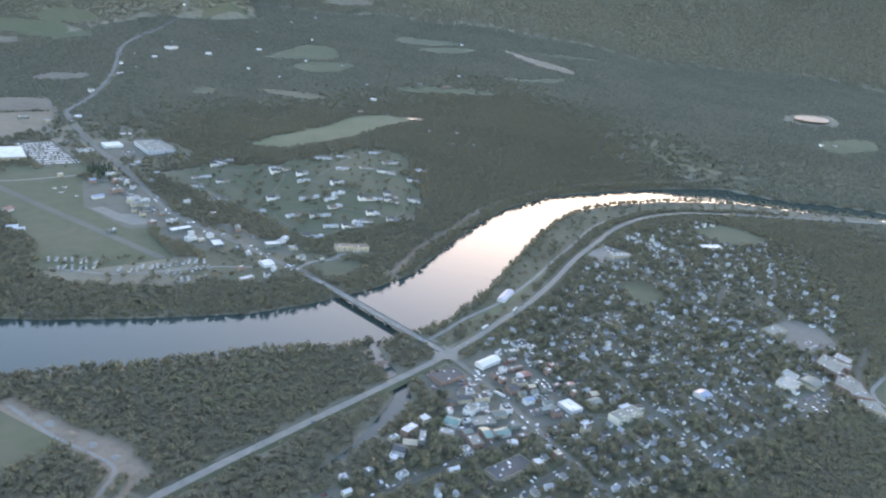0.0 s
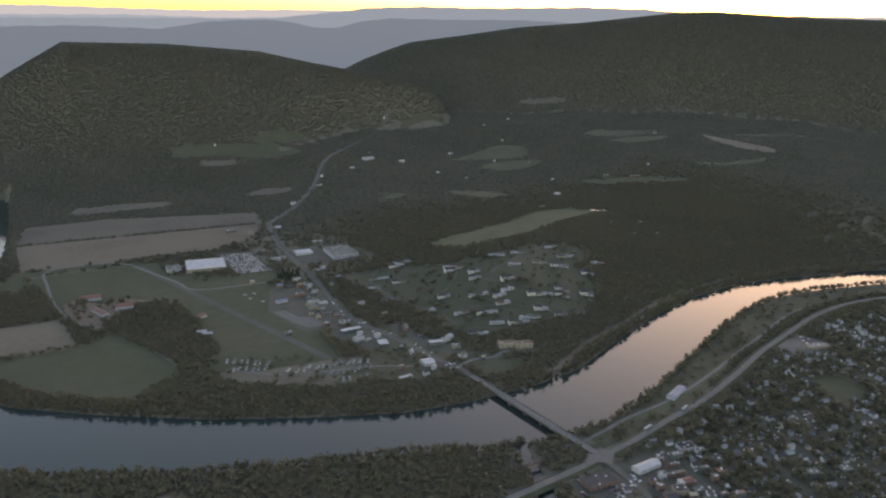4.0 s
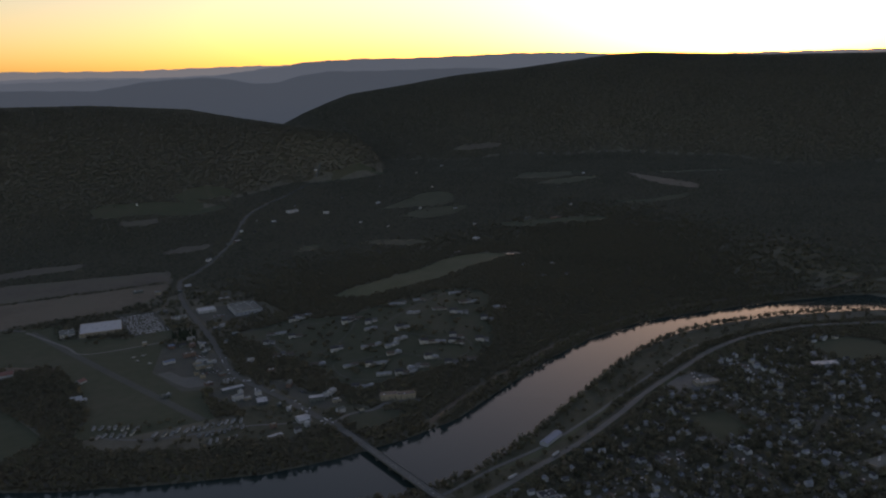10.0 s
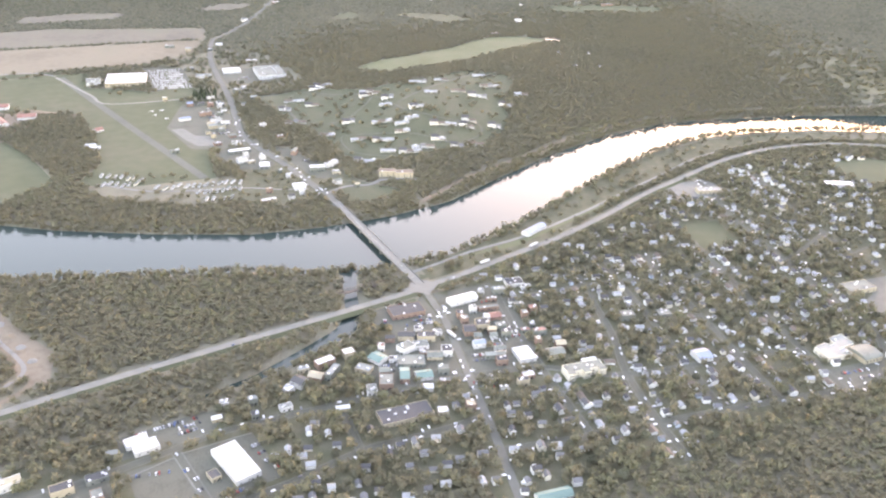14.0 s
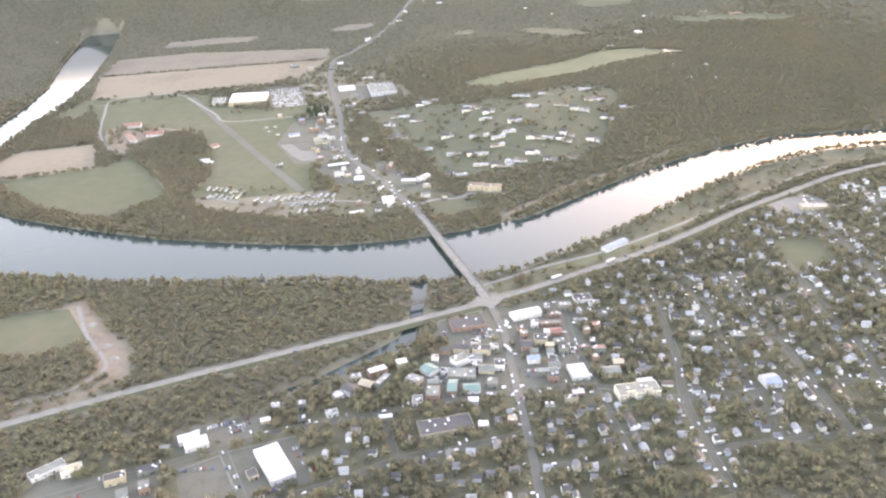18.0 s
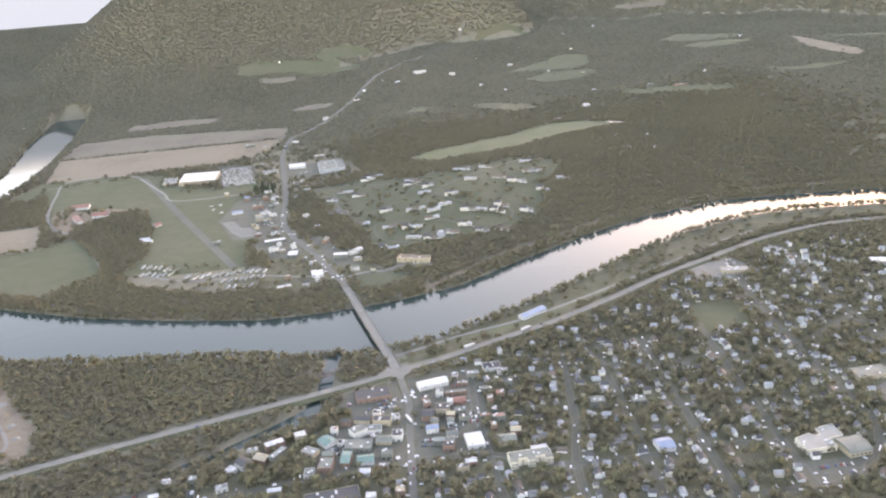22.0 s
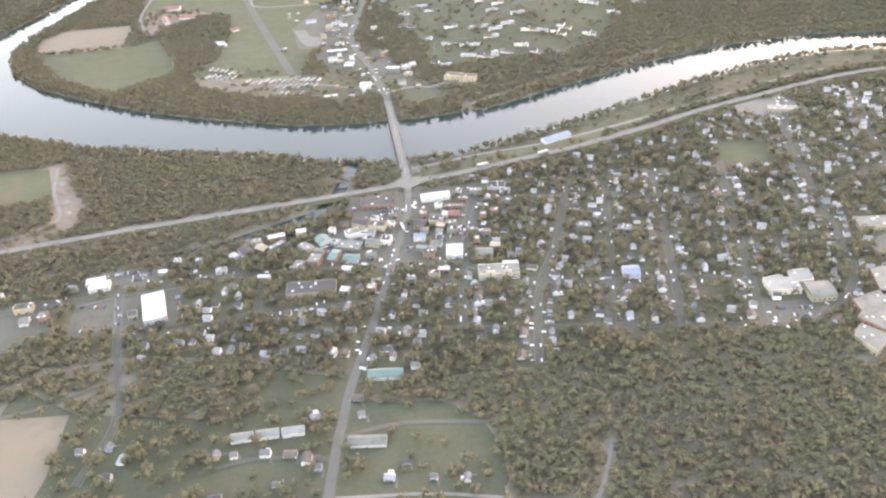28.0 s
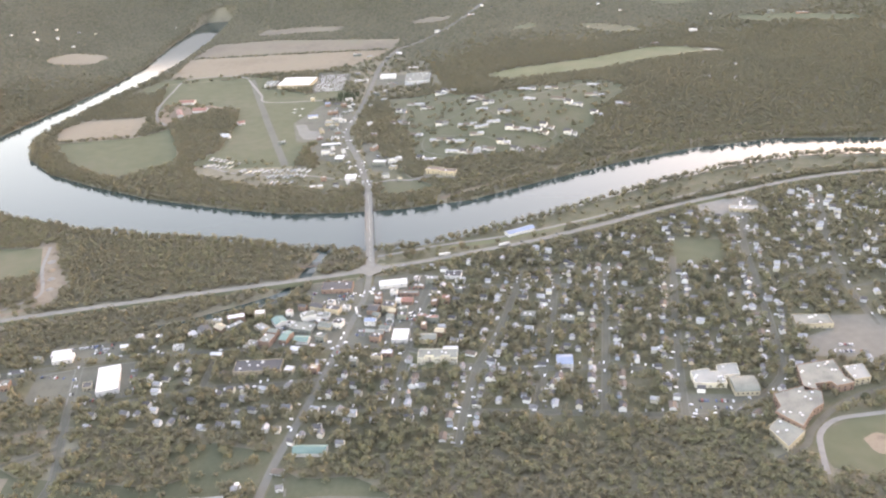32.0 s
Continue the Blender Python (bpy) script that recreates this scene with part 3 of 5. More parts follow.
patch("strip_lot", [(-196, 715), (-148, 847), (-121, 862), (-63, 753), (-76, 571), (-128, 562), (-174, 585)], M_ASPHALT, "grey asphalt lot of the roadside shops", "parking lot", 0.24)
patch("strip_lot", [(-146, 525), (-121, 560), (-70, 550), (-50, 462), (-72, 433), (-115, 457)], M_ASPHALT, "grey asphalt lot round the long shed", "parking lot", 0.26)
patch("strip_lot", [(-40, 550), (-8, 525), (24, 404), (47, 376), (12, 358), (-8, 377), (-28, 479)], M_ASPHALT, "worn asphalt lot beside the highway", "parking lot", 0.25)
patch("motel_lawn", [(13, 308), (49, 344), (79, 310), (113, 271), (43, 240), (14, 256)], M_LAWN, "green slope between bridge and motel", "lawn", 0.4, value=0.05)
patch("barn_yard", [(-544, 927), (-515, 952), (-471, 906), (-423, 915), (-345, 842), (-430, 800), (-500, 765), (-530, 800)], M_DIRT, "rough brown ground round the barns", "yard", 0.23, value=0.25, wavy=5)
clear([(-420, 880), (-340, 842), (-325, 708), (-330, 600), (-420, 640), (-500, 760)], 0.95)
clear([(-109, 950), (-62, 938), (-68, 860), (-112, 866)], 0.0)

creek_edge = channel(rgx, rgy, CREEK)
density[(creek_edge > 2) & (creek_edge < 17)] = 0.95
BYPASS = [(-1200, -250), (-800, -180), (-489, -123), (-347, -99), (-160, -72), (-28, -52), (10, -44), (85, -28), (160, -7), (252, 17), (372, 62), (484, 110), (596, 148), (728, 190), (854, 205), (973, 188), (1074, 140), (1260, 30), (1500, -120)]
road("bypass", BYPASS, 10.5, M_CONCRETE, "pale concrete highway on a low embankment", z=3.0, skirt=M_GRASS, clearing=12)
junction = [(10 + 22 * math.cos(a) * (1.25 if k % 4 == 0 else 0.85), -42 + 20 * math.sin(a) * (1.25 if k % 4 == 0 else 0.85)) for k in range(16) for a in (k * math.tau / 16,)]
jo = link("junction", [(x, y, 3.09) for x, y in junction], [tuple(range(16))], M_CONCRETE)
tagged(jo, "wide paved crossroads at the bridge end", "road", kind="structure")
MAIN = [(10, -44), (8, -90), (4, -130), (-17, -228), (-39, -334), (-57, -410), (-70, -468), (-80, -537), (-88, -620), (-92, -720)]
road("main_street", MAIN, 9, M_PAVEMENT, "asphalt main street through the town", 0.72, ramp=3.05, skirt=M_TOWNGROUND)
HIGHWAY = [(-7, 256), (-10, 300), (-19, 345), (-38, 455), (-62, 555), (-70, 640), (-58, 740), (-42, 877), (-30, 1061), (-14, 1220), (20, 1370), (60, 1440), (230, 1610), (370, 1860), (560, 2060), (840, 2340)]
road("highway", HIGHWAY, 13, M_PAVEMENT, "grey asphalt highway leaving the bridge", 0.7, ramp=3.0, skirt=M_TOWNGROUND)
STREETS = [
    [(100, -70), (82, -144), (64, -253), (50, -376)], [(226, -66), (212, -116), (179, -229), (148, -300), (129, -375), (117, -449)],
    [(285, -60), (264, -123), (241, -237), (218, -332), (203, -394)], [(345, -70), (327, -148), (297, -296), (274, -407)],
    [(440, -60), (400, -220), (369, -351), (354, -426)], [(610, 130), (585, 60), (553, -26), (525, -161), (502, -272), (477, -364), (408, -425)],
    [(730, 130), (669, -44), (637, -177), (628, -275)],
    [(-45, -365), (37, -379), (157, -394), (273, -410), (360, -425), (408, -425)], [(-20, -240), (64, -258), (128, -300), (209, -318), (297, -325), (369, -348)],
    [(90, -108), (170, -112), (264, -123), (329, -146), (420, -150), (525, -161), (660, -110)], [(-18, -240), (-101, -238), (-170, -235), (-287, -233), (-366, -248), (-520, -272)],
    [(-36, -312), (-104, -315), (-169, -313), (-247, -330), (-320, -336)], [(-335, -248), (-318, -335), (-303, -400), (-288, -469), (-305, -545)],
    [(-168, -235), (-172, -313)], [(300, -20), (450, 10), (575, 20)], [(-300, -420), (-250, -395)], [(-82, -545), (-150, -535), (-200, -545)], [(-78, -520), (-20, -510), (60, -520)],
    [(390, -250), (502, -272)], [(640, -180), (780, -150), (900, -60)], [(780, -150), (740, 60)], [(-300, -405), (-380, -440), (-480, -450)]]
for k, s in enumerate(STREETS):
    for side in ((-1, 1) if k < 14 else ()):
        q = np.array(smooth_line(s, 4))
        t = np.gradient(q, axis=0)
        q = q + side * 4.1 * np.stack([-t[:, 1], t[:, 0]], 1) / np.linalg.norm(t, axis=1)[:, None]
        road("pavement", [tuple(v) for v in q], 1.4, M_PAVEMENT, "grey concrete pavement along the street", 0.34 + 0.004 * k, clearing=1.0, round_n=0)
    road("street", s, 5.2, M_ASPHALT, "narrow asphalt town street", 0.40 + 0.012 * k, clearing=4.2)
road("runway", [(-362, 1145), (-260, 745), (-178, 436)], 15, M_RUNWAY, "worn grey asphalt runway of the small airfield", 0.3, round_n=0)
road("taxi_path", [(-372, 1150), (-312, 985), (-282, 908), (-130, 893)], 6, M_GRAVEL, "pale gravel lane beside the runway", 0.35)
road("farm_lane", [(-372, 1160), (-425, 1205), (-545, 1195), (-557, 1076), (-553, 918), (-528, 816), (-493, 765)], 6, M_GRAVEL, "pale farm lane round the barns", 0.35)
road("river_lane", [(18, 4), (60, 14), (120, 30), (220, 47), (345, 88), (445, 128), (560, 172), (700, 225), (860, 245)], 6, M_GRAVEL, "narrow lane along the river bank", 0.35)
road("access_lane", [(-560, -115), (-498, -104), (-462, -84), (-448, -40)], 7, M_DIRT, "dirt lane to the works yard", 0.35)

for a, b in (((66, -262), (138, -312)), ((138, -270), (64, -302)), ((60, -306), (142, -314)), ((-338, -255), (-322, -330)), ((-390, -268), (-338, -254)), ((-335, -251), (-262, -246))):
    road("footpath", [a, b], 1.6, M_CONCRETE, "pale straight concrete footpath", 0.45, clearing=1.0, round_n=0)
for poly in ([(22, -62), (40, -58), (34, -72)], [(-8, -62), (-26, -66), (-10, -78)], [(18, -20), (40, -18), (22, -6)]):
    patch("traffic_island", poly, M_GRASS, "small grass island at the crossroads", "lawn", 0.5)
SUBURB_ROADS = [[(-38, 850), (20, 850), (60, 860), (106, 852), (162, 775), (221, 700), (245, 575), (294, 503), (347, 478), (347, 448), (315, 420), (271, 412), (213, 472)],
                [(221, 698), (193, 664), (130, 621), (82, 645), (55, 665), (52, 748), (65, 811), (106, 852)], [(212, 469), (148, 521), (103, 544), (92, 481), (111, 439), (142, 414)],
                [(245, 620), (318, 660), (390, 700), (470, 735)]]
for k, s in enumerate(SUBURB_ROADS):
    road("suburb_road", s, 6.5, M_ASPHALT, "curving grey suburb road", 0.95 + 0.012 * k)
road("rail_bed", [(120, 215), (247, 285), (382, 338), (520, 396), (660, 428), (840, 440), (1000, 415), (1160, 372), (1350, 310)], 8, M_DIRT, "brown railway bed under the wooded bluff", 0.9, clearing=7)
road("motel_drive", [(-12, 300), (30, 318), (70, 312), (100, 322), (150, 300)], 7, M_GRAVEL, "pale drive to the riverside motel", 0.7)
road("trailer_lane", [(-30, 330), (-75, 345), (-130, 372), (-260, 405), (-345, 470)], 5, M_GRAVEL, "pale lane between mobile homes", 0.45)


road("running_track", [(457, -524), (466, -490), (476, -465), (500, -446), (536, -441), (610, -436)], 6, M_GRAVEL, "pale curved track round the ball field", 0.5)
road("service_road", [(640, -380), (600, -394), (555, -404), (510, -425), (471, -458), (454, -482), (420, -500)], 7, M_ASPHALT, "grey service road behind the high school", 0.45)
road("field_lane", [(160, -558), (152, -580), (136, -615), (119, -623), (50, -607), (-3, -596), (-80, -590)], 3.5, M_GRAVEL, "pale gravel lane through the trees", 0.35)
road("field_track", [(-470, -432), (-419, -407), (-390, -387), (-354, -379), (-306, -374)], 4, M_DIRT, "dirt track along the field", 0.35)
road("yard_track", [(-512, 120), (-494, 40), (-470, -20), (-464, -50), (-480, -70), (-509, -90), (-560, -95)], 5, M_GRAVEL, "pale rutted track through the works yard", 0.42)
def box_data(x0, x1, y0, y1, z0, z1):
    v = [(x0, y0, z0), (x1, y0, z0), (x1, y1, z0), (x0, y1, z0), (x0, y0, z1), (x1, y0, z1), (x1, y1, z1), (x0, y1, z1)]
    return v, [(3, 2, 1, 0), (4, 5, 6, 7), (0, 1, 5, 4), (1, 2, 6, 5), (2, 3, 7, 6), (3, 0, 4, 7)]


MESHES = {}


def shared(key, name, verts, faces, mat):
    """One mesh per key, shared by alike pieces."""
    if key not in MESHES:
        me = bpy.data.meshes.new(name)
        me.from_pydata(verts, [], faces)
        me.materials.append(mat)
        MESHES[key] = me
    return MESHES[key]


def piece(name, box, mat, parent, label="", at=None, turn=0.0):
    """A box-shaped part; alike boxes share one mesh."""
    v, f = box_data(*box)
    ob = new(name, shared((name, tuple(round(c, 3) for c in box), mat.name), name, v, f, mat))
    ob.parent = parent
    if at:
        ob.matrix_local = pose(*at, 0, 0, turn)
    return tagged(ob, label)


def thing(name, x, y, z, turn, label, category, group=""):
    ob = new(name)
    ob.empty_display_size = 0.5
    ob.matrix_world = pose(x, y, z, 0, 0, turn)
    return tagged(ob, label, category, group)


# Bridge over the river.
BRIDGE_S, BRIDGE_N = Vector((10, -34, 3.0)), Vector((-7, 258, 3.0))
blen = (BRIDGE_N - BRIDGE_S).length
bturn = math.degrees(math.atan2(-(BRIDGE_N.x - BRIDGE_S.x), BRIDGE_N.y - BRIDGE_S.y))
bridge = thing("road_bridge", *BRIDGE_S, bturn, "long concrete highway bridge on stone piers across the river", "bridge")
piece("deck", (-6.5, 6.5, 0, blen, -0.9, 0.05), M_CONCRETE, bridge)
for sx in (-6.6, 6.2):
    piece("parapet", (0, 0.4, 0, blen, 0, 1.0), M_CONCRETE, bridge, at=(sx, 0, 0))
for sx in (-4.5, -1.5, 1.5, 4.5):
    piece("girder", (-0.3, 0.3, 12, blen - 10, -2.9, -0.9), M_STEEL, bridge, at=(sx, 0, 0))
for k in range(7):
    yy = 38 + (blen - 70) * k / 6
    piece("pier", (-5.5, 5.5, -1.3, 1.3, -12, -2.9), M_CONCRETE, bridge, at=(0, yy, 0))
    piece("pier_cap", (-6.2, 6.2, -1.6, 1.6, -3.4, -2.85), M_CONCRETE, bridge, at=(0, yy, 0))
for yy in (4, blen - 8):
    piece("abutment", (-7.5, 7.5, -6, 8, -9, -0.95), M_CONCRETE, bridge, at=(0, yy, 0))
for k in range(24):
    piece("lane_line", (-0.12, 0.12, 0, 6, 0.05, 0.065), M_LINE, bridge, at=(0, 6 + k * (blen - 12) / 24, 0))
clear_line([tuple(BRIDGE_S.xy), tuple(BRIDGE_N.xy)], 11)


def flat_block(name, x, y, w, d, h, turn, roof, wall, label, category="building", units=3, parapet=0.7):
    """A flat-roofed block: walls, roof slab, parapets, rooftop units, windows, a door."""
    b = thing(name, x, y, max(ground_z(x, y), 0) + 0.1, turn, label, category)
    piece("wall", (-w / 2, w / 2, -d / 2, d / 2, -1.5, h), wall, b)
    top = piece("roof", (-w / 2 + 0.3, w / 2 - 0.3, -d / 2 + 0.3, d / 2 - 0.3, h, h + 0.15), roof, b)
    for s in (-1, 1):
        piece("parapet", (-w / 2, w / 2, -0.15, 0.15, h, h + parapet), wall, b, at=(0, s * (d / 2 - 0.15), 0))
        piece("parapet", (-0.15, 0.15, -d / 2 + 0.3, d / 2 - 0.3, h, h + parapet), wall, b, at=(s * (w / 2 - 0.15), 0, 0))
    rnd = random.Random(int(x * 13 + y * 7))
    for _ in range(units):
        piece("roof_unit", (-1.3, 1.3, -1, 1, 0, 1.3), M_WHITEROOF, top, at=(rnd.uniform(-0.4, 0.4) * w, rnd.uniform(-0.4, 0.4) * d, h + 0.15))
    n = max(2, int(w / 8))
    for s in ((-1, 1) if w > 28 else (-1,)):
        for k in range(n):
            for st in range(max(1, int(h / 4))):
                piece("window", (-0.9, 0.9, -0.05, 0.05, 0, 1.5), M_GLASS, b, at=((k + 0.5) / n * w - w / 2, s * (d / 2 + 0.02), 1.2 + 3.6 * st))
    piece("door", (-0.8, 0.8, -0.06, 0.06, 0, 2.1), M_GLASS, b, at=(w * 0.13, -d / 2 - 0.04, 0))
    c, s_ = math.cos(radians(turn)), math.sin(radians(turn))
    clear([(x + c * a - s_ * e, y + s_ * a + c * e) for a, e in ((-w / 2 - 4, -d / 2 - 4), (w / 2 + 4, -d / 2 - 4), (w / 2 + 4, d / 2 + 4), (-w / 2 - 4, d / 2 + 4))])
    TAKEN.append((x, y, max(w, d) / 2 + 3))
    return b


def poly_block(name, pts, h, roof, wall, label, units):
    """A flat-roofed building on a plan of several corners."""
    cx, cy = sum(q[0] for q in pts) / len(pts), sum(q[1] for q in pts) / len(pts)
    b = thing(name, cx, cy, max(ground_z(cx, cy), 0) + 0.1, 0, label, "building")
    loc = [(x - cx, y - cy) for x, y in pts]
    if sum(ax * by - bx * ay for (ax, ay), (bx, by) in zip(loc, loc[1:] + loc[:1])) < 0:
        loc = loc[::-1]
    n = len(loc)

    def prism(z0, z1):
        return [(x, y, z) for z in (z0, z1) for x, y in loc], [tuple(range(n - 1, -1, -1)), tuple(range(n, 2 * n))] + [(k, (k + 1) % n, n + (k + 1) % n, n + k) for k in range(n)]

    link("wall", *prism(-1.5, h), wall, b)
    top = link("roof", *prism(h + 0.004, h + 0.2), roof, b)
    for (ax, ay), (bx, by) in zip(loc, loc[1:] + loc[:1]):
        run, turn = math.hypot(bx - ax, by - ay), math.degrees(math.atan2(by - ay, bx - ax))
        piece("parapet", (0, run, -0.15, 0.25, h, h + 0.8), wall, b, at=(ax, ay, 0), turn=turn)
        for k in range(int(run / 6)):
            for st in range(max(1, int(h / 4))):
                f = (k + 0.5) / int(run / 6)
                piece("window", (-1.1, 1.1, -0.2, 0.05, 0, 1.5), M_GLASS, b, at=(ax + (bx - ax) * f, ay + (by - ay) * f, 1.1 + 3.6 * st), turn=turn)
    rnd, made_units = random.Random(int(cx * 3 - cy)), 0
    while made_units < units:
        x, y = rnd.uniform(min(q[0] for q in loc), max(q[0] for q in loc)), rnd.uniform(min(q[1] for q in loc), max(q[1] for q in loc))
        if all(inside(np.array(x + dx), np.array(y + dy), loc) for dx in (-2, 2) for dy in (-2, 2)):
            piece("roof_unit", (-1.1, 1.1, -0.9, 0.9, 0, 1.2), M_WHITEROOF, top, at=(x, y, h + 0.2))
            made_units += 1
    clear([(cx + 1.12 * x, cy + 1.12 * y) for x, y in loc])
    TAKEN.append((cx, cy, 0.8 * max(math.hypot(*q) for q in loc)))
    return b


def gable(name, x, y, w, d, h, rise, turn, roof, wall, label, category="building", group="", windows=True, chimney=False, porch=False, z=None):
    """A gabled house or shed: ridge along its local x."""
    b = thing(name, x, y, max(ground_z(x, y), 0) if z is None else z, turn, label, category, group)
    fill_gable(b, w, d, h, rise, roof, wall, windows, chimney, porch)
    TAKEN.append((x, y, max(w, d) / 2 + 2))
    clear_line([(x - 1, y), (x + 1, y)], max(w, d) / 2 + 2)
    return b


def fill_gable(b, w, d, h, rise, roof, wall, windows, chimney, porch):
    a, e, o, t = w / 2, d / 2, 0.45, 0.22
    v = [(-a, -e, -1.2), (a, -e, -1.2), (a, e, -1.2), (-a, e, -1.2), (-a, -e, h), (a, -e, h), (a, e, h), (-a, e, h), (-a, 0, h + rise), (a, 0, h + rise)]
    f = [(3, 2, 1, 0), (0, 1, 5, 4), (2, 3, 7, 6), (1, 2, 6, 9, 5), (3, 0, 4, 8, 7), (4, 5, 9, 8), (6, 7, 8, 9)]
    key = (round(w, 2), round(d, 2), round(h, 2), round(rise, 2))
    ob = new("wall", shared(("gw", key, wall.name), "wall", v, f, wall))
    ob.parent = b
    drop = rise * o / e
    prof = [(-e - o, h - drop), (0, h + rise), (e + o, h - drop), (e + o, h - drop + t), (0, h + rise + t * 1.2), (-e - o, h - drop + t)]
    v = [(sx * (a + o), py, pz) for sx in (-1, 1) for py, pz in prof]
    f = [(0, 5, 4, 1), (1, 4, 3, 2), (6, 7, 10, 11), (7, 8, 9, 10), (0, 1, 7, 6), (1, 2, 8, 7), (2, 3, 9, 8), (3, 4, 10, 9), (4, 5, 11, 10), (5, 0, 6, 11)]
    ob = new("roof", shared(("gr", key, roof.name), "roof", v, f, roof))
    ob.parent = b
    if windows:
        for sx in (-0.3, 0.3):
            for s in (-1,):
                piece("window", (-0.6, 0.6, -0.05, 0.05, 0, 1.4), M_GLASS, b, at=(sx * w, s * (e + 0.02), 1.0 if h < 4 else 3.6))
        piece("door", (-0.5, 0.5, -0.06, 0.06, 0, 2.05), M_BARK, b, at=(0, -e - 0.04, 0))
    if chimney:
        piece("chimney", (-0.45, 0.45, -0.45, 0.45, h, h + rise + 1.2), M_BRICK, ob, at=(a * 0.5, 0.5, 0))
    if porch:
        piece("porch", (-w * 0.42, w * 0.42, -2.2, 0, 2.4, 2.6), M_GREYROOF, b, at=(0, -e, 0))
        piece("post", (-0.1, 0.1, -0.1, 0.1, -0.5, 2.4), M_WHITE, b, at=(0.4 * w, -e - 2.0, 0))


TAKEN = []

# Large buildings.
flat_block("superstore", -229, 1064, 86, 80, 9, -10, M_WHITEROOF, M_TAN, "large flat white-roofed superstore beside its parking lot", units=14)
flat_block("shop", -298, 1075, 30, 40, 6, -5, M_GREYROOF, M_WHITE, "low annexe beside the superstore")
flat_block("plaza_store", 85, 1025, 62, 85, 8, -4, M_GREYROOF, M_SIDING[2], "large grey flat-roofed plaza store", units=10)
flat_block("shop", 7, 1072, 40, 30, 6, -4, M_WHITEROOF, M_WHITE, "white-roofed shop beside the highway")
flat_block("shop", -62, 1050, 34, 16, 5, -8, M_GREYROOF, M_WHITE, "grey-roofed shop by the highway")
court = flat_block("courthouse", 101, -284, 46, 14, 9, -6, M_GREYROOF, M_SIDING[1], "long pale county courthouse with rows of tall windows", units=3)
for px in (-19, 0, 19):
    piece("bay", (-4, 4, -5, 0, -1.5, 9.6), M_SIDING[1], court, at=(px, -7, 0))
    piece("bay_roof", (-4.3, 4.3, -5.3, 0, 9.6, 10.0), M_GREYROOF, court, at=(px, -7, 0))
    for qx in (-2.4, 0, 2.4):
        for qz in (1.0, 4.8):
            piece("window", (-0.55, 0.55, -0.05, 0.05, 0, 2.6), M_GLASS, court, at=(px + qx, -12.03, qz))
piece("annexe", (-9, 9, 0, 9, -1.5, 7.5), M_SIDING[2], court, at=(14, 7, 0))
flat_block("hall", 56, -231, 20, 26, 5, -6, M_WHITEROOF, M_WHITE, "white flat-roofed hall in the town centre")
flat_block("plaza", -33, -92, 42, 24, 6, -3, M_DARKASPHALT, M_BRICK, "low brick plaza with a dark flat roof")
flat_block("market_hall", -112, -280, 56, 24, 5, -2, M_DARKASPHALT, M_TAN, "broad dark flat-roofed hall with a pale eaves line", units=6)
flat_block("pharmacy", -287, -287, 25, 54, 6, 14, M_WHITEROOF, M_WHITE, "white-roofed store in a parking lot", units=4)
dock = flat_block("loading_shed", -309, -296, 10, 12, 4.5, 14, M_DARKASPHALT, M_TAN, "dark-roofed loading shed beside the store", units=0)
flat_block("market", -361, -231, 24, 16, 5, 8, M_WHITEROOF, M_WHITE, "white market building with cars around it")
gym = thing("school_gymnasium", 428, -383, 0.1, -3, "school gymnasium with a rounded grey roof", "building")
piece("wall", (-13, 13, -14, 14, -1, 6), M_TAN, gym)
arc = [(math.cos(k * math.pi / 10) * 14.4, 6 + math.sin(k * math.pi / 10) * 4.0) for k in range(11)]
gv = [(sx, py, pz) for sx in (-13.4, 13.4) for py, pz in arc]
link("roof", gv, [(k, k + 1, k + 12, k + 11) for k in range(10)] + [tuple(range(10, -1, -1)), tuple(range(11, 22))], M_GREYROOF, gym)
for k in range(5):
    piece("window", (-1, 1, -0.05, 0.05, 0, 1.6), M_GLASS, gym, at=(-10 + 5 * k, -14.03, 2.5))
TAKEN.append((428, -383, 17))
clear([(409, -366), (446, -366), (446, -401), (409, -401)])
poly_block("school", [(379, -353), (399, -350), (401, -356), (408, -356), (410, -344), (433, -343), (430, -365), (412, -366), (411, -380), (377, -376)], 6, M_PALEROOF, M_SIDING[1], "low pale school of joined flat-roofed wings", 6)
poly_block("high_school", [(494, -359), (537, -353), (535, -386), (540, -398), (519, -402), (517, -394), (499, -396), (498, -405), (483, -407)], 9, M_GREYROOF, M_BRICK, "large brick high school with stepped grey flat roof", 9)
poly_block("high_school", [(440, -438), (449, -430), (450, -408), (485, -398), (500, -409), (493, -430), (478, -440), (458, -464)], 9, M_GREYROOF, M_BRICK, "angled brick high school wing with grey flat roof", 8)
poly_block("auditorium", [(424, -460), (440, -447), (458, -469), (433, -491)], 7, M_GREYROOF, M_TAN, "school hall with a grey flat roof", 3)
poly_block("gymnasium", [(542, -366), (565, -363), (562, -389), (543, -392)], 8, M_PALEROOF, M_TAN, "tan-walled gymnasium beside the high school", 4)
flat_block("warehouse", 553, -262, 43, 23, 6, -6, M_GREYROOF, M_TAN, "flat warehouse with a grey roof and pale eaves", units=4)
flat_block("clinic", 590, 80, 42, 16, 6, -18, M_PALEROOF, M_TAN, "white-roofed clinic among trees", units=5)
flat_block("depot", 825, 20, 48, 18, 6, -25, M_WHITEROOF, M_WHITE, "long white-roofed depot on a lawn")
flat_block("motel", 112, 338, 30, 16, 9, -20, M_SHINGLE[2], M_TAN, "tan three-storey motel above the river", units=1)
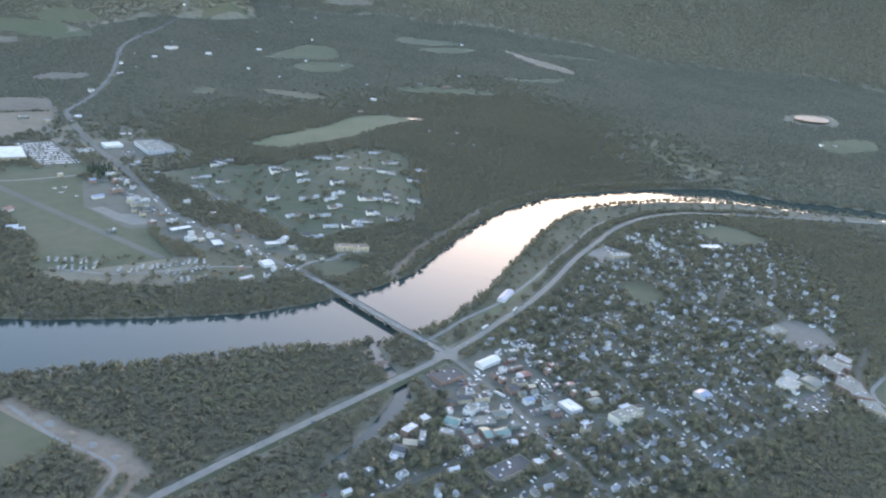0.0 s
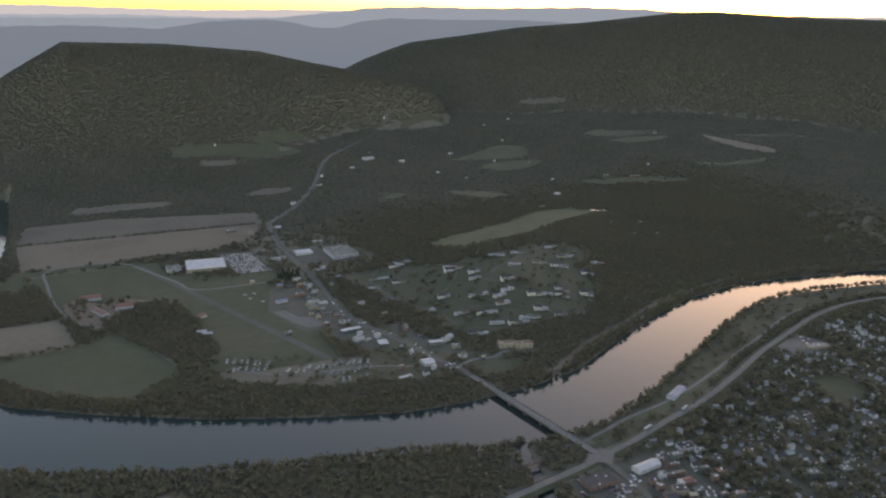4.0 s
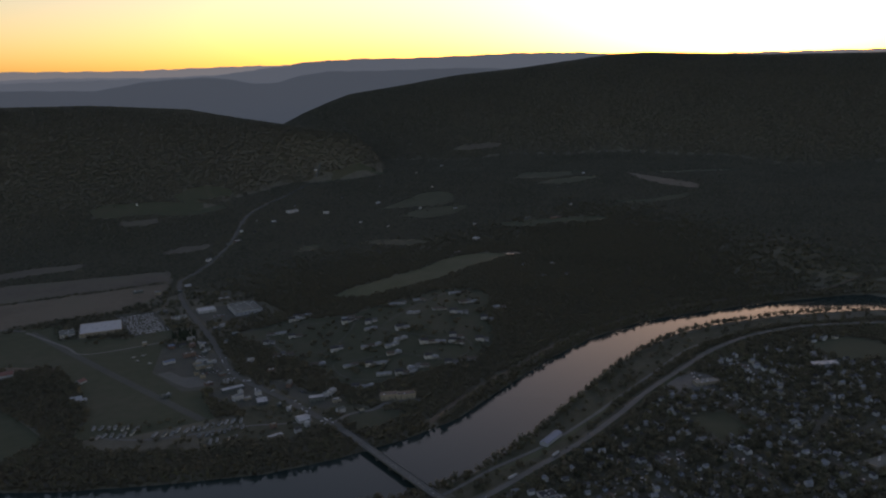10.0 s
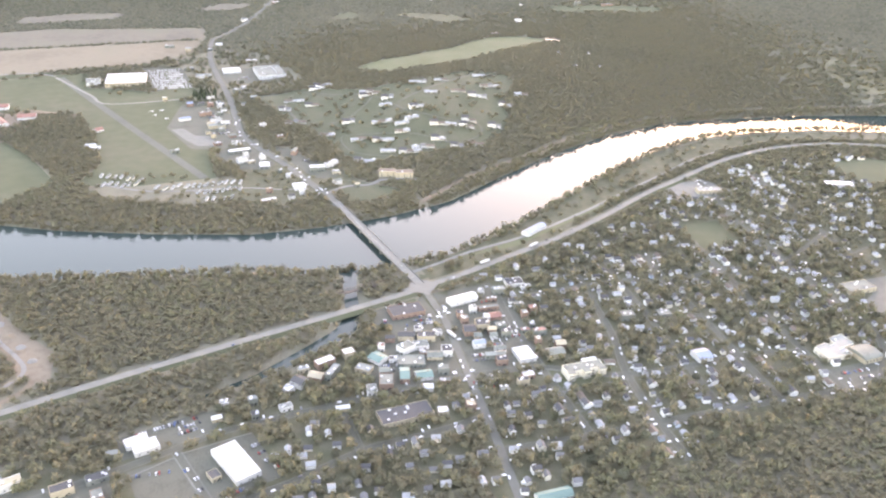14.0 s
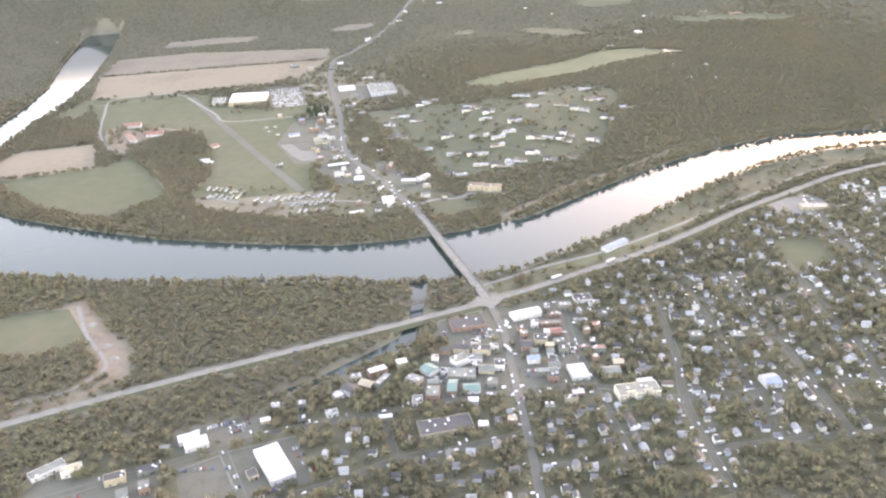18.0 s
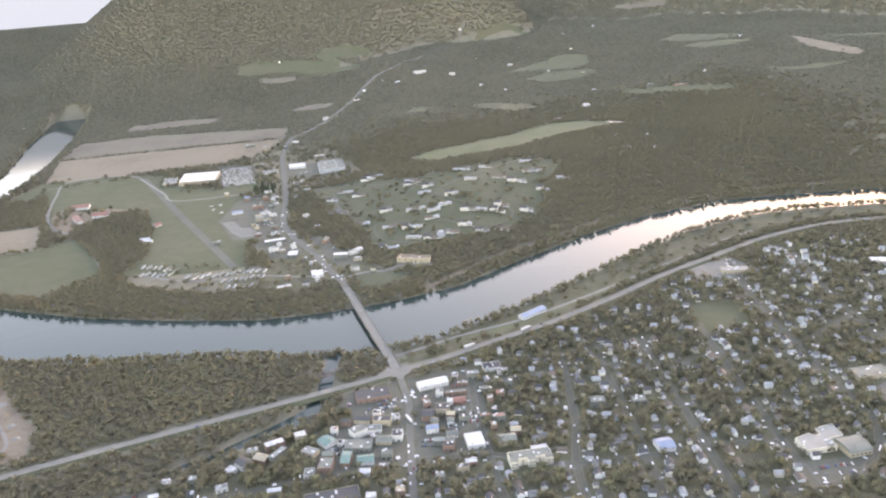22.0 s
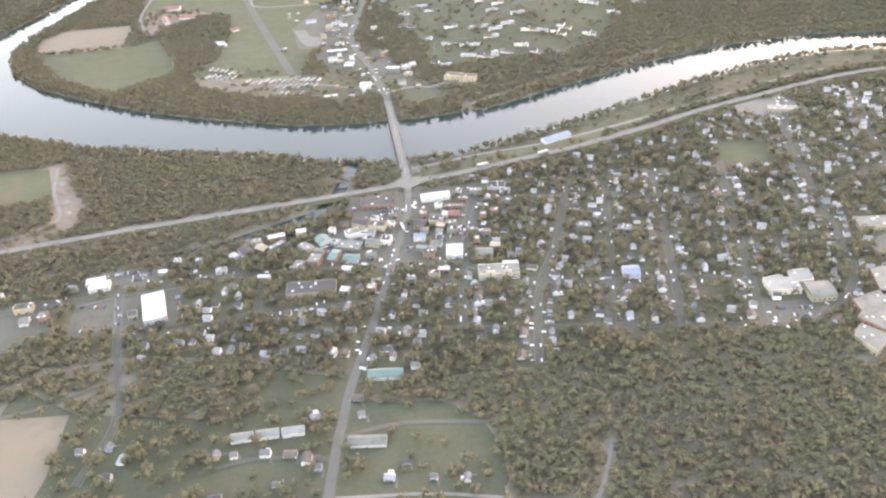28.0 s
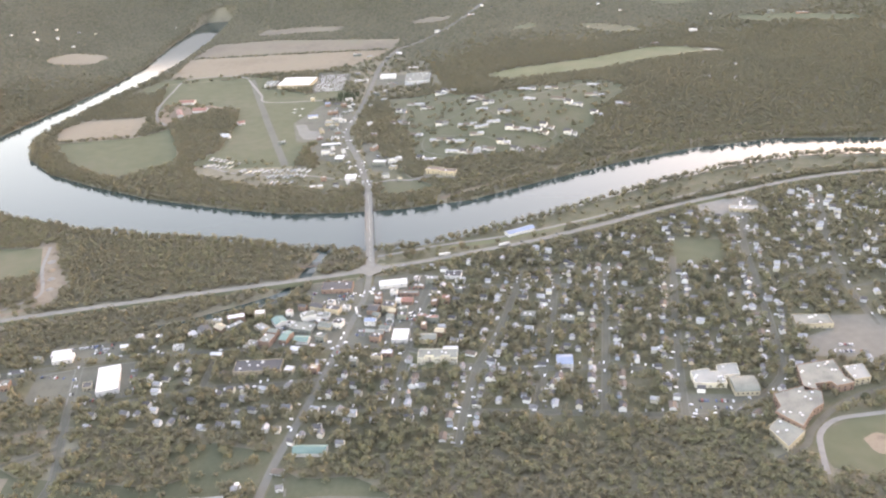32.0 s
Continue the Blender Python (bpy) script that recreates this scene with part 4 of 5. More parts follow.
flat_block("motel", 136, 322, 30, 16, 9, -20, M_SHINGLE[2], M_TAN, "tan three-storey motel above the river", units=1)
gable("bus_garage", 44, -92, 38, 15, 6, 3, 4, M_WHITEROOF, M_WHITE, "long white-roofed garage by the junction")
gable("boat_house", 236, 55, 46, 13, 5, 2.5, 24, M_BLUEROOF, M_WHITE, "long blue-roofed shed by the river")
gable("office", 246, -312, 18, 20, 6, 3, -5, M_BLUEROOF, M_WHITE, "blue-roofed office beside a street")
gable("barn", -488, 945, 38, 22, 6, 4, -5, M_REDROOF, M_WHITE, "white-walled barn with a red roof")
gable("barn", -484, 850, 50, 13, 5, 3, -72, M_REDROOF, M_WHITE, "long narrow barn with a red roof")
gable("barn", -437, 863, 34, 22, 6, 4, -8, M_REDROOF, M_WHITE, "white farm hall with a red roof")
gable("hangar", -318, 740, 15, 14, 4, 3, 30, M_REDROOF, M_WHITE, "small white hangar with a red roof")
gable("hangar", -338, 655, 18, 9, 4, 2, -8, M_WHITEROOF, M_WHITE, "white hangar by the runway")
gable("hangar", -332, 640, 18, 9, 4, 2, -8, M_WHITEROOF, M_WHITE, "white hangar by the runway")
gable("workshop", -33, -442, 34, 13, 5, 3, -6, M_GREENROOF, M_WHITE, "green-roofed workshop by the street")
gable("storage_building", -52, -530, 34, 12, 4, 2.5, -6, M_GREYROOF, M_WHITE, "long storage building with a grey roof")
for k, (px, py) in enumerate(((-165, -509), (-142, -508), (-119, -508))):
    gable("apartment_row", px, py, 20, 9, 5, 2.5, 3, M_PALEROOF, M_WHITE, "long apartment row with a pale roof", group="apartment rows")

# Woods: crowns of many facets, joined into stretches of woodland.
def crown_template(rnd, lumps, shards, size=0.24):
    """Dim inner lumps and a coat of leafy twig clumps that frays the outline."""
    oct_v = np.array([(1, 0, 0), (-1, 0, 0), (0, 1, 0), (0, -1, 0), (0, 0, 1), (0, 0, -1)], float)
    oct_f = np.array([(0, 2, 4), (2, 1, 4), (1, 3, 4), (3, 0, 4), (2, 0, 5), (1, 2, 5), (3, 1, 5), (0, 3, 5)])
    vs, fs, n = [], [], 0
    for k in range(lumps):
        a, rr = k * math.tau / lumps + rnd.uniform(-0.5, 0.5), rnd.uniform(0.22, 0.48)
        c = np.array((rr * math.cos(a), rr * math.sin(a), rnd.uniform(0.42, 0.68)))
        s = np.array((rnd.uniform(0.4, 0.6), rnd.uniform(0.4, 0.6), rnd.uniform(0.2, 0.34)))
        rot = np.array(Euler((rnd.uniform(-0.5, 0.5), rnd.uniform(-0.5, 0.5), rnd.uniform(0, 6))).to_matrix())
        jit = np.array([[rnd.uniform(0.7, 1.3)] for _ in range(6)])
        vs.append((oct_v * jit * s) @ rot.T + c)
        fs.append(oct_f + n)
        n += 6
    for k in range(shards):
        a, lift = rnd.uniform(0, 6.28), rnd.uniform(0.02, 1.0)
        rr = rnd.uniform(0.8, 1.12) * math.sqrt(1 - 0.82 * lift * lift)
        c = np.array((rr * math.cos(a), rr * math.sin(a), 0.4 + 0.55 * lift))
        vs.append(c + np.array([[rnd.uniform(-size, size), rnd.uniform(-size, size), rnd.uniform(-0.7, 0.7) * size] for _ in range(3)]))
        fs.append(np.array([(0, 1, 2)]) + n)
        n += 3
    vs.append(np.array([(0.05, 0, 0), (-0.03, 0.05, 0), (-0.03, -0.05, 0), (0, 0, 0.6)]))
    fs.append(np.array([(0, 1, 3), (1, 2, 3), (2, 0, 3)]) + n)
    return np.concatenate(vs), np.concatenate(fs)


def woodland(name, places, templates, label, rng):
    """places: rows of x, y, z, radius, height, tint."""
    vs, fs, ts, n = [], [], [], 0
    pick = rng.integers(0, len(templates), len(places))
    for k, (tv, tf) in enumerate(templates):
        p = places[pick == k]
        if not len(p):
            continue
        a = rng.uniform(0, 6.28, len(p))
        c, s = np.cos(a)[:, None], np.sin(a)[:, None]
        x = (tv[None, :, 0] * c - tv[None, :, 1] * s) * p[:, 3:4] + p[:, 0:1]
        y = (tv[None, :, 0] * s + tv[None, :, 1] * c) * p[:, 3:4] + p[:, 1:2]
        z = tv[None, :, 2] * p[:, 4:5] + p[:, 2:3]
        vs.append(np.stack([x, y, z], -1).reshape(-1, 3))
        fs.append((tf[None] + (n + np.arange(len(p)) * len(tv))[:, None, None]).reshape(-1, 3))
        ts.append(np.repeat(p[:, 5], len(tv)))
        n += len(p) * len(tv)
    vs, fs, ts = np.concatenate(vs), np.concatenate(fs), np.concatenate(ts)
    me = bpy.data.meshes.new(name)
    me.vertices.add(len(vs)), me.loops.add(fs.size), me.polygons.add(len(fs))
    me.vertices.foreach_set("co", vs.astype(np.float32).ravel())
    me.loops.foreach_set("vertex_index", fs.astype(np.int32).ravel())
    me.polygons.foreach_set("loop_start", np.arange(0, fs.size, 3, dtype=np.int32))
    me.polygons.foreach_set("use_smooth", np.ones(len(fs), bool))
    me.update()
    me.attributes.new("tint", "FLOAT", "POINT").data.foreach_set("value", ts.astype(np.float32))
    me.materials.append(M_WOODS)
    return tagged(new(name, me), label, "woods", kind="stuff")


def seen(x, y):
    """The wedge of land that the flight looks over."""
    south = (y <= -600) & (y > -1320) & (x > -1050) & (x < 800)
    return south | (x > -720 - 0.42 * y) & (x < 800 + 2.75 * (y + 500)) & (y > -730) & (np.hypot(x + 570, y + 850) < 4650)


def scatter(spacing, near, rng):
    gx_, gy_ = np.meshgrid(np.arange(RX0 + 10, RX0 + RNX * CELL - 10, spacing), np.arange(RY0 + 10, RY0 + RNY * CELL - 10, spacing))
    x = (gx_ + rng.uniform(-0.5, 0.5, gx_.shape) * spacing).ravel()
    y = (gy_ + rng.uniform(-0.5, 0.5, gx_.shape) * spacing).ravel()
    blend = soft01((1380 - y) / 420) * soft01((1480 - x) / 420) * (x > -1050) * (y > -760)
    keep = (rng.uniform(0, 1, len(x)) < (blend if near else 1 - blend)) & seen(x, y)
    x, y = x[keep], y[keep]
    d = density[((y - RY0) / CELL).astype(int), ((x - RX0) / CELL).astype(int)]
    k = rng.uniform(0, 1, len(x)) < d
    return x[k], y[k], d[k]


rng = np.random.default_rng(4)
near_t = [crown_template(random.Random(k), 3, 25, 0.26) for k in range(12)]


def far_crown(rnd):
    """A single rough crown with a jagged top, for the distance."""
    ring = [(math.cos(k * 1.2566) * rnd.uniform(0.8, 1.15), math.sin(k * 1.2566) * rnd.uniform(0.8, 1.15), rnd.uniform(0.0, 0.45)) for k in range(5)]
    vs = ring + [(rnd.uniform(-0.3, 0.3), rnd.uniform(-0.3, 0.3), rnd.uniform(0.9, 1.05))]
    return np.array(vs), np.array([(k, (k + 1) % 5, 5) for k in range(5)])


far_t = [far_crown(random.Random(50 + k)) for k in range(8)]


def place_trees(x, y, d, r0, r1, vary=0.1):
    n = len(x)
    rad = rng.uniform(r0, r1, n)
    rad *= 1 - 0.18 * soft01((45 - np.abs(channel(x, y, RIVER))) / 30)
    hgt = rad * rng.uniform(1.15, 1.7, n)
    hgt *= 1 + 0.7 * soft01((40 - np.abs(channel(x, y, RIVER))) / 22)
    hgt *= np.where((d > 0.2) & (d < 0.6), 1.45, 1.0)
    stand = 0.5 + 0.5 * waves(x + 300, y, 90)
    flood = soft01((5 - height(x, y)) / 4) * (y < 700)
    bluff = soft01((x - 80) / 60) * (y > 250) * soft01((800 - x) / 100)
    south = soft01((-390 - y) / 60)
    tint = np.clip(0.38 + 0.12 * south + 0.08 * bluff + 0.2 * flood + 0.35 * (stand - 0.5) + rng.normal(0, vary, n), 0, 1)
    return np.stack([x, y, height(x, y) - 0.3, rad, hgt, tint], 1)


# Downtown and strip buildings: x, y, width, depth, roof, turn.
ROOFS = {"W": (M_WHITEROOF, "white-roofed"), "G": (M_GREYROOF, "grey-roofed"), "D": (M_DARKASPHALT, "dark-roofed"), "T": (M_TAN, "tan-roofed"), "N": (M_GREENROOF, "green-roofed"), "R": (M_REDROOF, "red-roofed"), "B": (M_BLUEROOF, "blue-roofed")}
WALLS = [(M_BRICK, "red brick"), (M_WHITE, "white"), (M_TAN, "tan"), (M_WHITE, "white"), (M_GREYROOF, "grey")]


def shops(rows, where):
    for k, (x, y, w, d, r, turn) in enumerate(rows, int(abs(rows[0][0]))):
        wall, wname = WALLS[(k * 7 + int(abs(x))) % 5]
        roof, rname = ROOFS[r]
        if r == "W" and k % 2:
            roof, rname = M_PALEROOF, "pale-roofed"
        if (k % 3 == 0 and w < 22) or r in "NB":
            gable("shop_building", x, y, w, d, 5 + k % 2 * 2, 2.2, turn, roof, wall, f"{rname} {wname} building {where}", chimney=k % 2 == 0)
        else:
            flat_block("shop_building", x, y, w, d, 4.6 + 3.0 * (k % 3 == 1), turn, roof, wall, f"{rname} {wname} block {where}", units=1 + k % 3)


shops([(-160, -162, 22, 11, "W", 12), (-185, -164, 13, 7, "W", -1), (-176, -182, 16, 12, "T", -41), (-158, -183, 8, 23, "W", -46), (-210, -193, 10, 10, "W", -56), (-196, -187, 15, 14, "D", -56),
       (-130, -155, 13, 11, "W", 4), (-123, -188, 18, 12, "W", -46), (-102, -175, 17, 16, "N", -61), (-65, -169, 13, 18, "G", -71), (-46, -168, 17, 13, "G", -14), (-55, -146, 19, 11, "D", -26)], "near the old creek")
shops([(-34, -156, 21, 12, "D", -20), (-69, -194, 31, 19, "G", -20), (-40, -194, 18, 13, "G", -20), (-24, -192, 12, 13, "D", -20), (-67, -225, 18, 14, "N", -10), (-87, -218, 10, 22, "N", -20),
       (-110, -222, 15, 20, "G", -20), (-129, -228, 11, 14, "G", -15), (-168, -247, 14, 6, "W", -8), (-44, -294, 10, 10, "T", -14), (-74, -290, 11, 10, "W", -14)], "on the main street")
shops([(-221, -222, 13, 8, "W", 4), (66, -122, 26, 7, "G", -8), (98, -90, 16, 10, "W", -10), (128, -76, 23, 17, "D", -10), (20, -162, 14, 16, "D", -16), (40, -156, 16, 15, "D", -16), (17, -193, 14, 9, "B", -10),
       (64, -143, 15, 12, "R", -10), (96, -197, 16, 8, "R", -8), (40, -268, 14, 9, "W", -10), (90, -243, 20, 14, "G", -8), (28, -278, 13, 7, "D", -10)], "in the town centre")
shops([(30, -222, 10, 11, "G", -10), (217, -206, 18, 14, "G", -14), (265, -217, 17, 14, "G", -14), (18, -220, 12, 7, "W", -14), (1, -285, 10, 9, "G", -14), (-278, -192, 9, 7, "W", -10), (-290, -214, 10, 6, "W", 0),
       (-250, -200, 9, 8, "W", 4), (-253, -222, 8, 9, "D", -6), (-391, -232, 10, 6, "W", -10), (-437, -264, 20, 11, "D", 6), (-407, -258, 20, 11, "D", 6), (-429, -288, 10, 13, "G", 6), (-409, -285, 10, 13, "G", 6), (-368, -220, 22, 13, "W", 8), (-503, -229, 34, 12, "G", 28), (-479, -238, 20, 10, "T", 8)], "at the town's west side")
shops([(-203, 575, 16, 9, "G", 10), (-96, 538, 40, 13, "W", 2), (-103, 487, 18, 10, "W", 6), (-72, 452, 18, 24, "W", -12), (-6, 497, 20, 9, "G", 60), (8, 405, 26, 14, "W", -15), (34, 380, 14, 12, "G", -15), (-43, 340, 19, 22, "W", -4),
       (-93, 338, 10, 6, "T", 0), (-103, 302, 24, 9, "W", 5), (-67, 300, 10, 6, "D", 5), (-112, 768, 24, 9, "G", 4), (-130, 841, 12, 12, "B", 0)], "on the highway strip")
shops([(-156, 750, 22, 9, "B", 8), (-91, 825, 12, 9, "R", 0), (-100, 720, 22, 10, "G", 0), (-114, 684, 16, 9, "W", 0), (-172, 893, 9, 8, "W", 0), (-82, 1122, 24, 9, "G", -8), (73, 1150, 26, 12, "W", -4), (-18, 905, 16, 9, "G", 8),
       (5, 930, 14, 8, "W", 8), (-52, 1306, 14, 10, "W", 0), (44, 420, 12, 8, "W", 20), (0, 1290, 12, 8, "W", 0)], "beside the highway")
shops([(517, 1825, 40, 16, "W", 10), (259, 1613, 22, 12, "W", 0), (148, 1540, 16, 10, "W", 0), (833, 1174, 16, 16, "W", 30), (702, 1065, 24, 12, "R", 10), (420, 1740, 16, 10, "W", 0), (612, 1759, 18, 9, "W", 0), (848, 1840, 16, 9, "W", 0),
       (1125, 1169, 34, 9, "W", -20), (1067, 1237, 20, 8, "G", -20), (-90, 1355, 24, 10, "W", 0), (32, 1335, 16, 9, "W", 0)], "standing alone in the hills")

fill = random.Random(5)
made = []
DOWNTOWN = [(-120, -170), (-60, -128), (95, -66), (150, -75), (110, -250), (30, -255), (-120, -245)]
while len(made) < 34:
    x, y = fill.uniform(-130, 150), fill.uniform(-255, -66)
    w, d = fill.uniform(7, 14), fill.uniform(6, 10)
    near_road = min(abs(x - np.interp(y, [q[1] for q in MAIN[::-1]], [q[0] for q in MAIN[::-1]])), 99)
    if inside(np.array(x), np.array(y), DOWNTOWN) and near_road > 13 and all((x - a) ** 2 + (y - b) ** 2 > (max(w, d) / 2 + c * 0.8) ** 2 for a, b, c in TAKEN) and min(np.hypot(x - a, y - b) for s in STREETS for a, b in smooth_line(s, 4)) > 9:
        made.append((round(x), round(y), round(w), round(d), fill.choice("GGDDWGTR"), fill.choice((-16, -12, -20))))
        shops(made[-1:], "packed between the town's shops")

made = []
while len(made) < 30:
    y = fill.uniform(310, 900)
    x = np.interp(y, [q[1] for q in HIGHWAY], [q[0] for q in HIGHWAY]) + fill.choice((-1, -1, 1)) * fill.uniform(17, 62)
    w, d = fill.uniform(7, 17), fill.uniform(6, 11)
    if (x < 30 or y < 420) and all((x - a) ** 2 + (y - b) ** 2 > (max(w, d) / 2 + c * 0.85) ** 2 for a, b, c in TAKEN):
        made.append((round(x), round(y), round(w), round(d), fill.choice("GGDWWGTW"), fill.choice((-6, 4, 10))))
        shops(made[-1:], "crowded along the highway strip")

# Houses.
HOUSES = []
for k in range(12):
    wall, roof = M_SIDING[(0, 0, 1, 0, 2, 0, 3, 0, 4, 0, 0, 2)[k]], M_SHINGLE[(0, 1, 0, 3, 1, 0, 0, 2, 0, 3, 1, 0)[k]]
    w, d, h = (9, 10.5, 8, 12, 9.5, 11, 8.5, 13, 9, 10, 12, 8)[k], (7.5, 8, 7, 8, 7.5, 8.5, 7, 8, 8, 7, 9, 6.5)[k], (5.4, 5.6, 5.2, 3.2, 5.6, 5.4, 5.3, 3.1, 5.5, 3.0, 5.6, 5.2)[k]
    wn_ = ("white", "white", "cream", "white", "grey", "white", "blue-grey", "white", "tan", "white", "white", "grey")[k]
    rn_ = ("grey", "dark", "grey", "pale", "dark", "grey", "grey", "brown", "grey", "pale", "dark", "grey")[k]
    form = "low ranch house" if h < 4 else "two-storey house"
    b = thing("house", 0, 0, -500 - 30 * k, 0, f"{wn_} sided {form} with {rn_} shingle roof", "house", "town houses")
    fill_gable(b, w, d, h, 2.6 if h > 4 else 1.7, roof, wall, True, k % 2 == 0, k % 3 != 2)
    if k % 4 == 1:
        piece("wing", (-2.5, 2.5, 0, 4.5, -1, 3.0), wall, b, at=(0.5, d / 2, 0))
    piece("driveway", (-1.3, 1.3, -11, 1, -0.7, 0.05), M_PAVEMENT, b, "pale concrete driveway", at=(w / 2 + 1.8, 0, 0))
    HOUSES.append((b, max(w, d)))
USED = [False] * 12
hr = random.Random(11)
house_count = [0]


def free_spot(x, y, rad):
    return all((x - a) ** 2 + (y - b) ** 2 > (rad + c) ** 2 for a, b, c in TAKEN)


def house_at(x, y, turn, kind=None, size_by=0.82):
    k = hr.randrange(12) if kind is None else kind
    proto, size = HOUSES[k]
    m = pose(x, y, max(ground_z(x, y), 0) + 0.2, 0, 0, turn) @ Matrix.Scale(size_by, 4)
    if USED[k]:
        copy_thing(proto, m)
    else:
        proto.matrix_world, USED[k] = m, True
    TAKEN.append((x, y, size * 0.5))
    clear_line([(x - 1, y), (x + 1, y)], size / 2 + 1.5)
    house_count[0] += 1


SUBURB_HOMES = [(40, 748), (31, 665), (97, 750), (133, 842), (147, 851), (211, 731), (232, 660), (203, 710), (258, 572), (215, 631), (231, 530), (317, 717), (318, 637), (375, 713), (129, 605), (174, 559), (206, 520), (265, 487), (287, 480),
                (319, 470), (334, 492), (378, 464), (74, 569), (114, 512), (146, 482), (195, 489), (242, 431), (143, 431), (169, 409), (196, 413), (265, 396), (303, 400), (377, 628), (401, 598), (469, 715), (452, 643), (445, 548), (507, 594), (86, 415), (68, 799)]
for x, y in SUBURB_HOMES:
    turn = hr.choice((-20, -20, -12, -30))
    house_at(x, y, turn, hr.choice((3, 7, 9, 10, 1)), 1.12)
    for gap in (13.5, 26.5)[:hr.choice((1, 1, 2))]:
        house_at(x + gap * math.cos(radians(turn)), y + gap * math.sin(radians(turn)), turn, hr.choice((3, 7, 9, 11)), 1.05)
VILLAGE_HOMES = [(-285, -503), (-270, -520), (-310, -505), (-278, -540), (-186, -528), (-170, -530), (-142, -532), (-120, -535), (-105, -545), (-57, -495), (-100, -490), (-34, -575), (3, -580), (31, -585), (-20, -560), (-130, -570), (-180, -580), (-62, -470), (-95, -555), (-45, -415), (-30, -405)]
for x, y in VILLAGE_HOMES:
    if free_spot(x, y, 5):
        house_at(x, y, hr.choice((-8, 82, 5)))


def along(line, gap, side, skip, limit=999):
    """Houses facing a street, set back from it, some plots left empty."""
    for (ax, ay), (bx, by) in zip(line, line[1:]):
        n = math.hypot(bx - ax, by - ay)
        ux, uy = (bx - ax) / n, (by - ay) / n
        s = hr.uniform(4, gap)
        while s < n - 6:
            off = side * hr.uniform(11.5, 19)
            x, y = ax + ux * s - uy * off, ay + uy * s + ux * off
            ij = int((y - RY0) / CELL), int((x - RX0) / CELL)
            if hr.random() > skip and free_spot(x, y, 5) and density[ij] > 0.05 and house_count[0] < limit:
                house_at(x, y, math.degrees(math.atan2(uy, ux)) + (180 if side < 0 else 0) + hr.choice((0, 0, 0, 90)))
            s += gap * hr.uniform(0.85, 1.3)


for s in STREETS:
    for side in (-1, 1):
        along(s, 16.5, side, 0.16, 290)
# Houses past the near streets: the wooded east side and back plots.
fv, ff, fm = [], [], []
spots = back_plots = 0
FAR_HOMES = [(758, 834), (821, 799), (737, 724), (787, 699), (660, 1046), (1335, 2208), (915, 1651), (1099, 1885), (1620, 1628), (657, 1585), (703, 1481), (814, 2326), (78, 2137), (1797, 203), (1752, 226), (-1240, 1722), (-1189, 1776), (-1137, 1833), (-1063, 1830), (-1008, 1832), (-1027, 1667), (-1100, 1740), (-1150, 1700), (-770, 1950), (300, 1700), (330, 1660), (380, 1790), (560, 1900), (760, 1960), (960, 2040), (1180, 2150), (1000, 1560), (1400, 1500), (1250, 1250), (930, 1330)]
tries = 0
while spots < 430 and tries < 30000:
    tries += 1
    x, y = (hr.uniform(-290, 20), hr.uniform(-450, -250)) if hr.random() < 0.14 else (hr.uniform(0, 980), hr.uniform(-400, 150))
    if FAR_HOMES:
        x, y = FAR_HOMES.pop()
    ij = int((y - RY0) / CELL), int((x - RX0) / CELL)
    if (0.2 < density[ij] < 0.6 and free_spot(x, y, 5.5)) or y > 190 or x < -500:
        spots += 1
        TAKEN.append((x, y, 5))
        clear_line([(x - 1, y), (x + 1, y)], 6)
        if x < 640 and y < 100 and back_plots < 170:
            back_plots += 1
            tone, shade = hr.choice(((0, "white"), (0, "white"), (1, "cream"), (2, "grey"))), hr.choice(((0, "grey"), (1, "dark"), (3, "pale")))
            tall = hr.choice((3.0, 5.2, 5.2))
            gable("cottage", x, y, hr.choice((7.0, 8.0, 9.0)), hr.choice((5.6, 6.4)), tall, 2.2, hr.choice((-12, 78, -20)), M_SHINGLE[shade[0]], M_SIDING[tone[0]],
                  f"{tone[1]} {'low' if tall < 4 else 'two-storey'} cottage with {shade[1]} roof under yard trees", "house", "back plot cottages", windows=False)
            continue
        w, d, h, rise = hr.uniform(3.6, 5.2), hr.uniform(2.9, 3.7), hr.choice((3.0, 5.4, 5.4)), hr.uniform(1.8, 2.8)
        m = pose(x, y, max(ground_z(x, y), 0), 0, 0, hr.choice((-12, 78, -20)))
        n = len(fv)
        for q in ((-w, -d, -1), (w, -d, -1), (w, d, -1), (-w, d, -1), (-w, -d, h), (w, -d, h), (w, d, h), (-w, d, h), (-w, 0, h + rise), (w, 0, h + rise),
                  (-w - 0.4, -d - 0.5, h - 0.2), (w + 0.4, -d - 0.5, h - 0.2), (w + 0.4, 0, h + rise + 0.2), (-w - 0.4, 0, h + rise + 0.2), (-w - 0.4, d + 0.5, h - 0.2), (w + 0.4, d + 0.5, h - 0.2)):
            fv.append(tuple(m @ Vector(q)))
        ff += [tuple(n + c for c in q) for q in ((0, 1, 5, 4), (2, 3, 7, 6), (1, 2, 6, 9, 5), (3, 0, 4, 8, 7), (10, 11, 12, 13), (13, 12, 15, 14))]
        fm += [hr.choice((0, 0, 1))] * 4
        fm[-3:] = [fm[-4]] * 3
        rf = hr.choice((2, 3, 4))
        fm += [rf, rf]
far_houses = link("far_houses", fv, ff, M_SIDING[0])
for m in (M_SIDING[1], M_SHINGLE[0], M_SHINGLE[1], M_SHINGLE[3]):
    far_houses.data.materials.append(m)
far_houses.data.polygons.foreach_set("material_index", fm)
tagged(far_houses, "white and cream houses scattered among yard trees", "houses", kind="stuff")

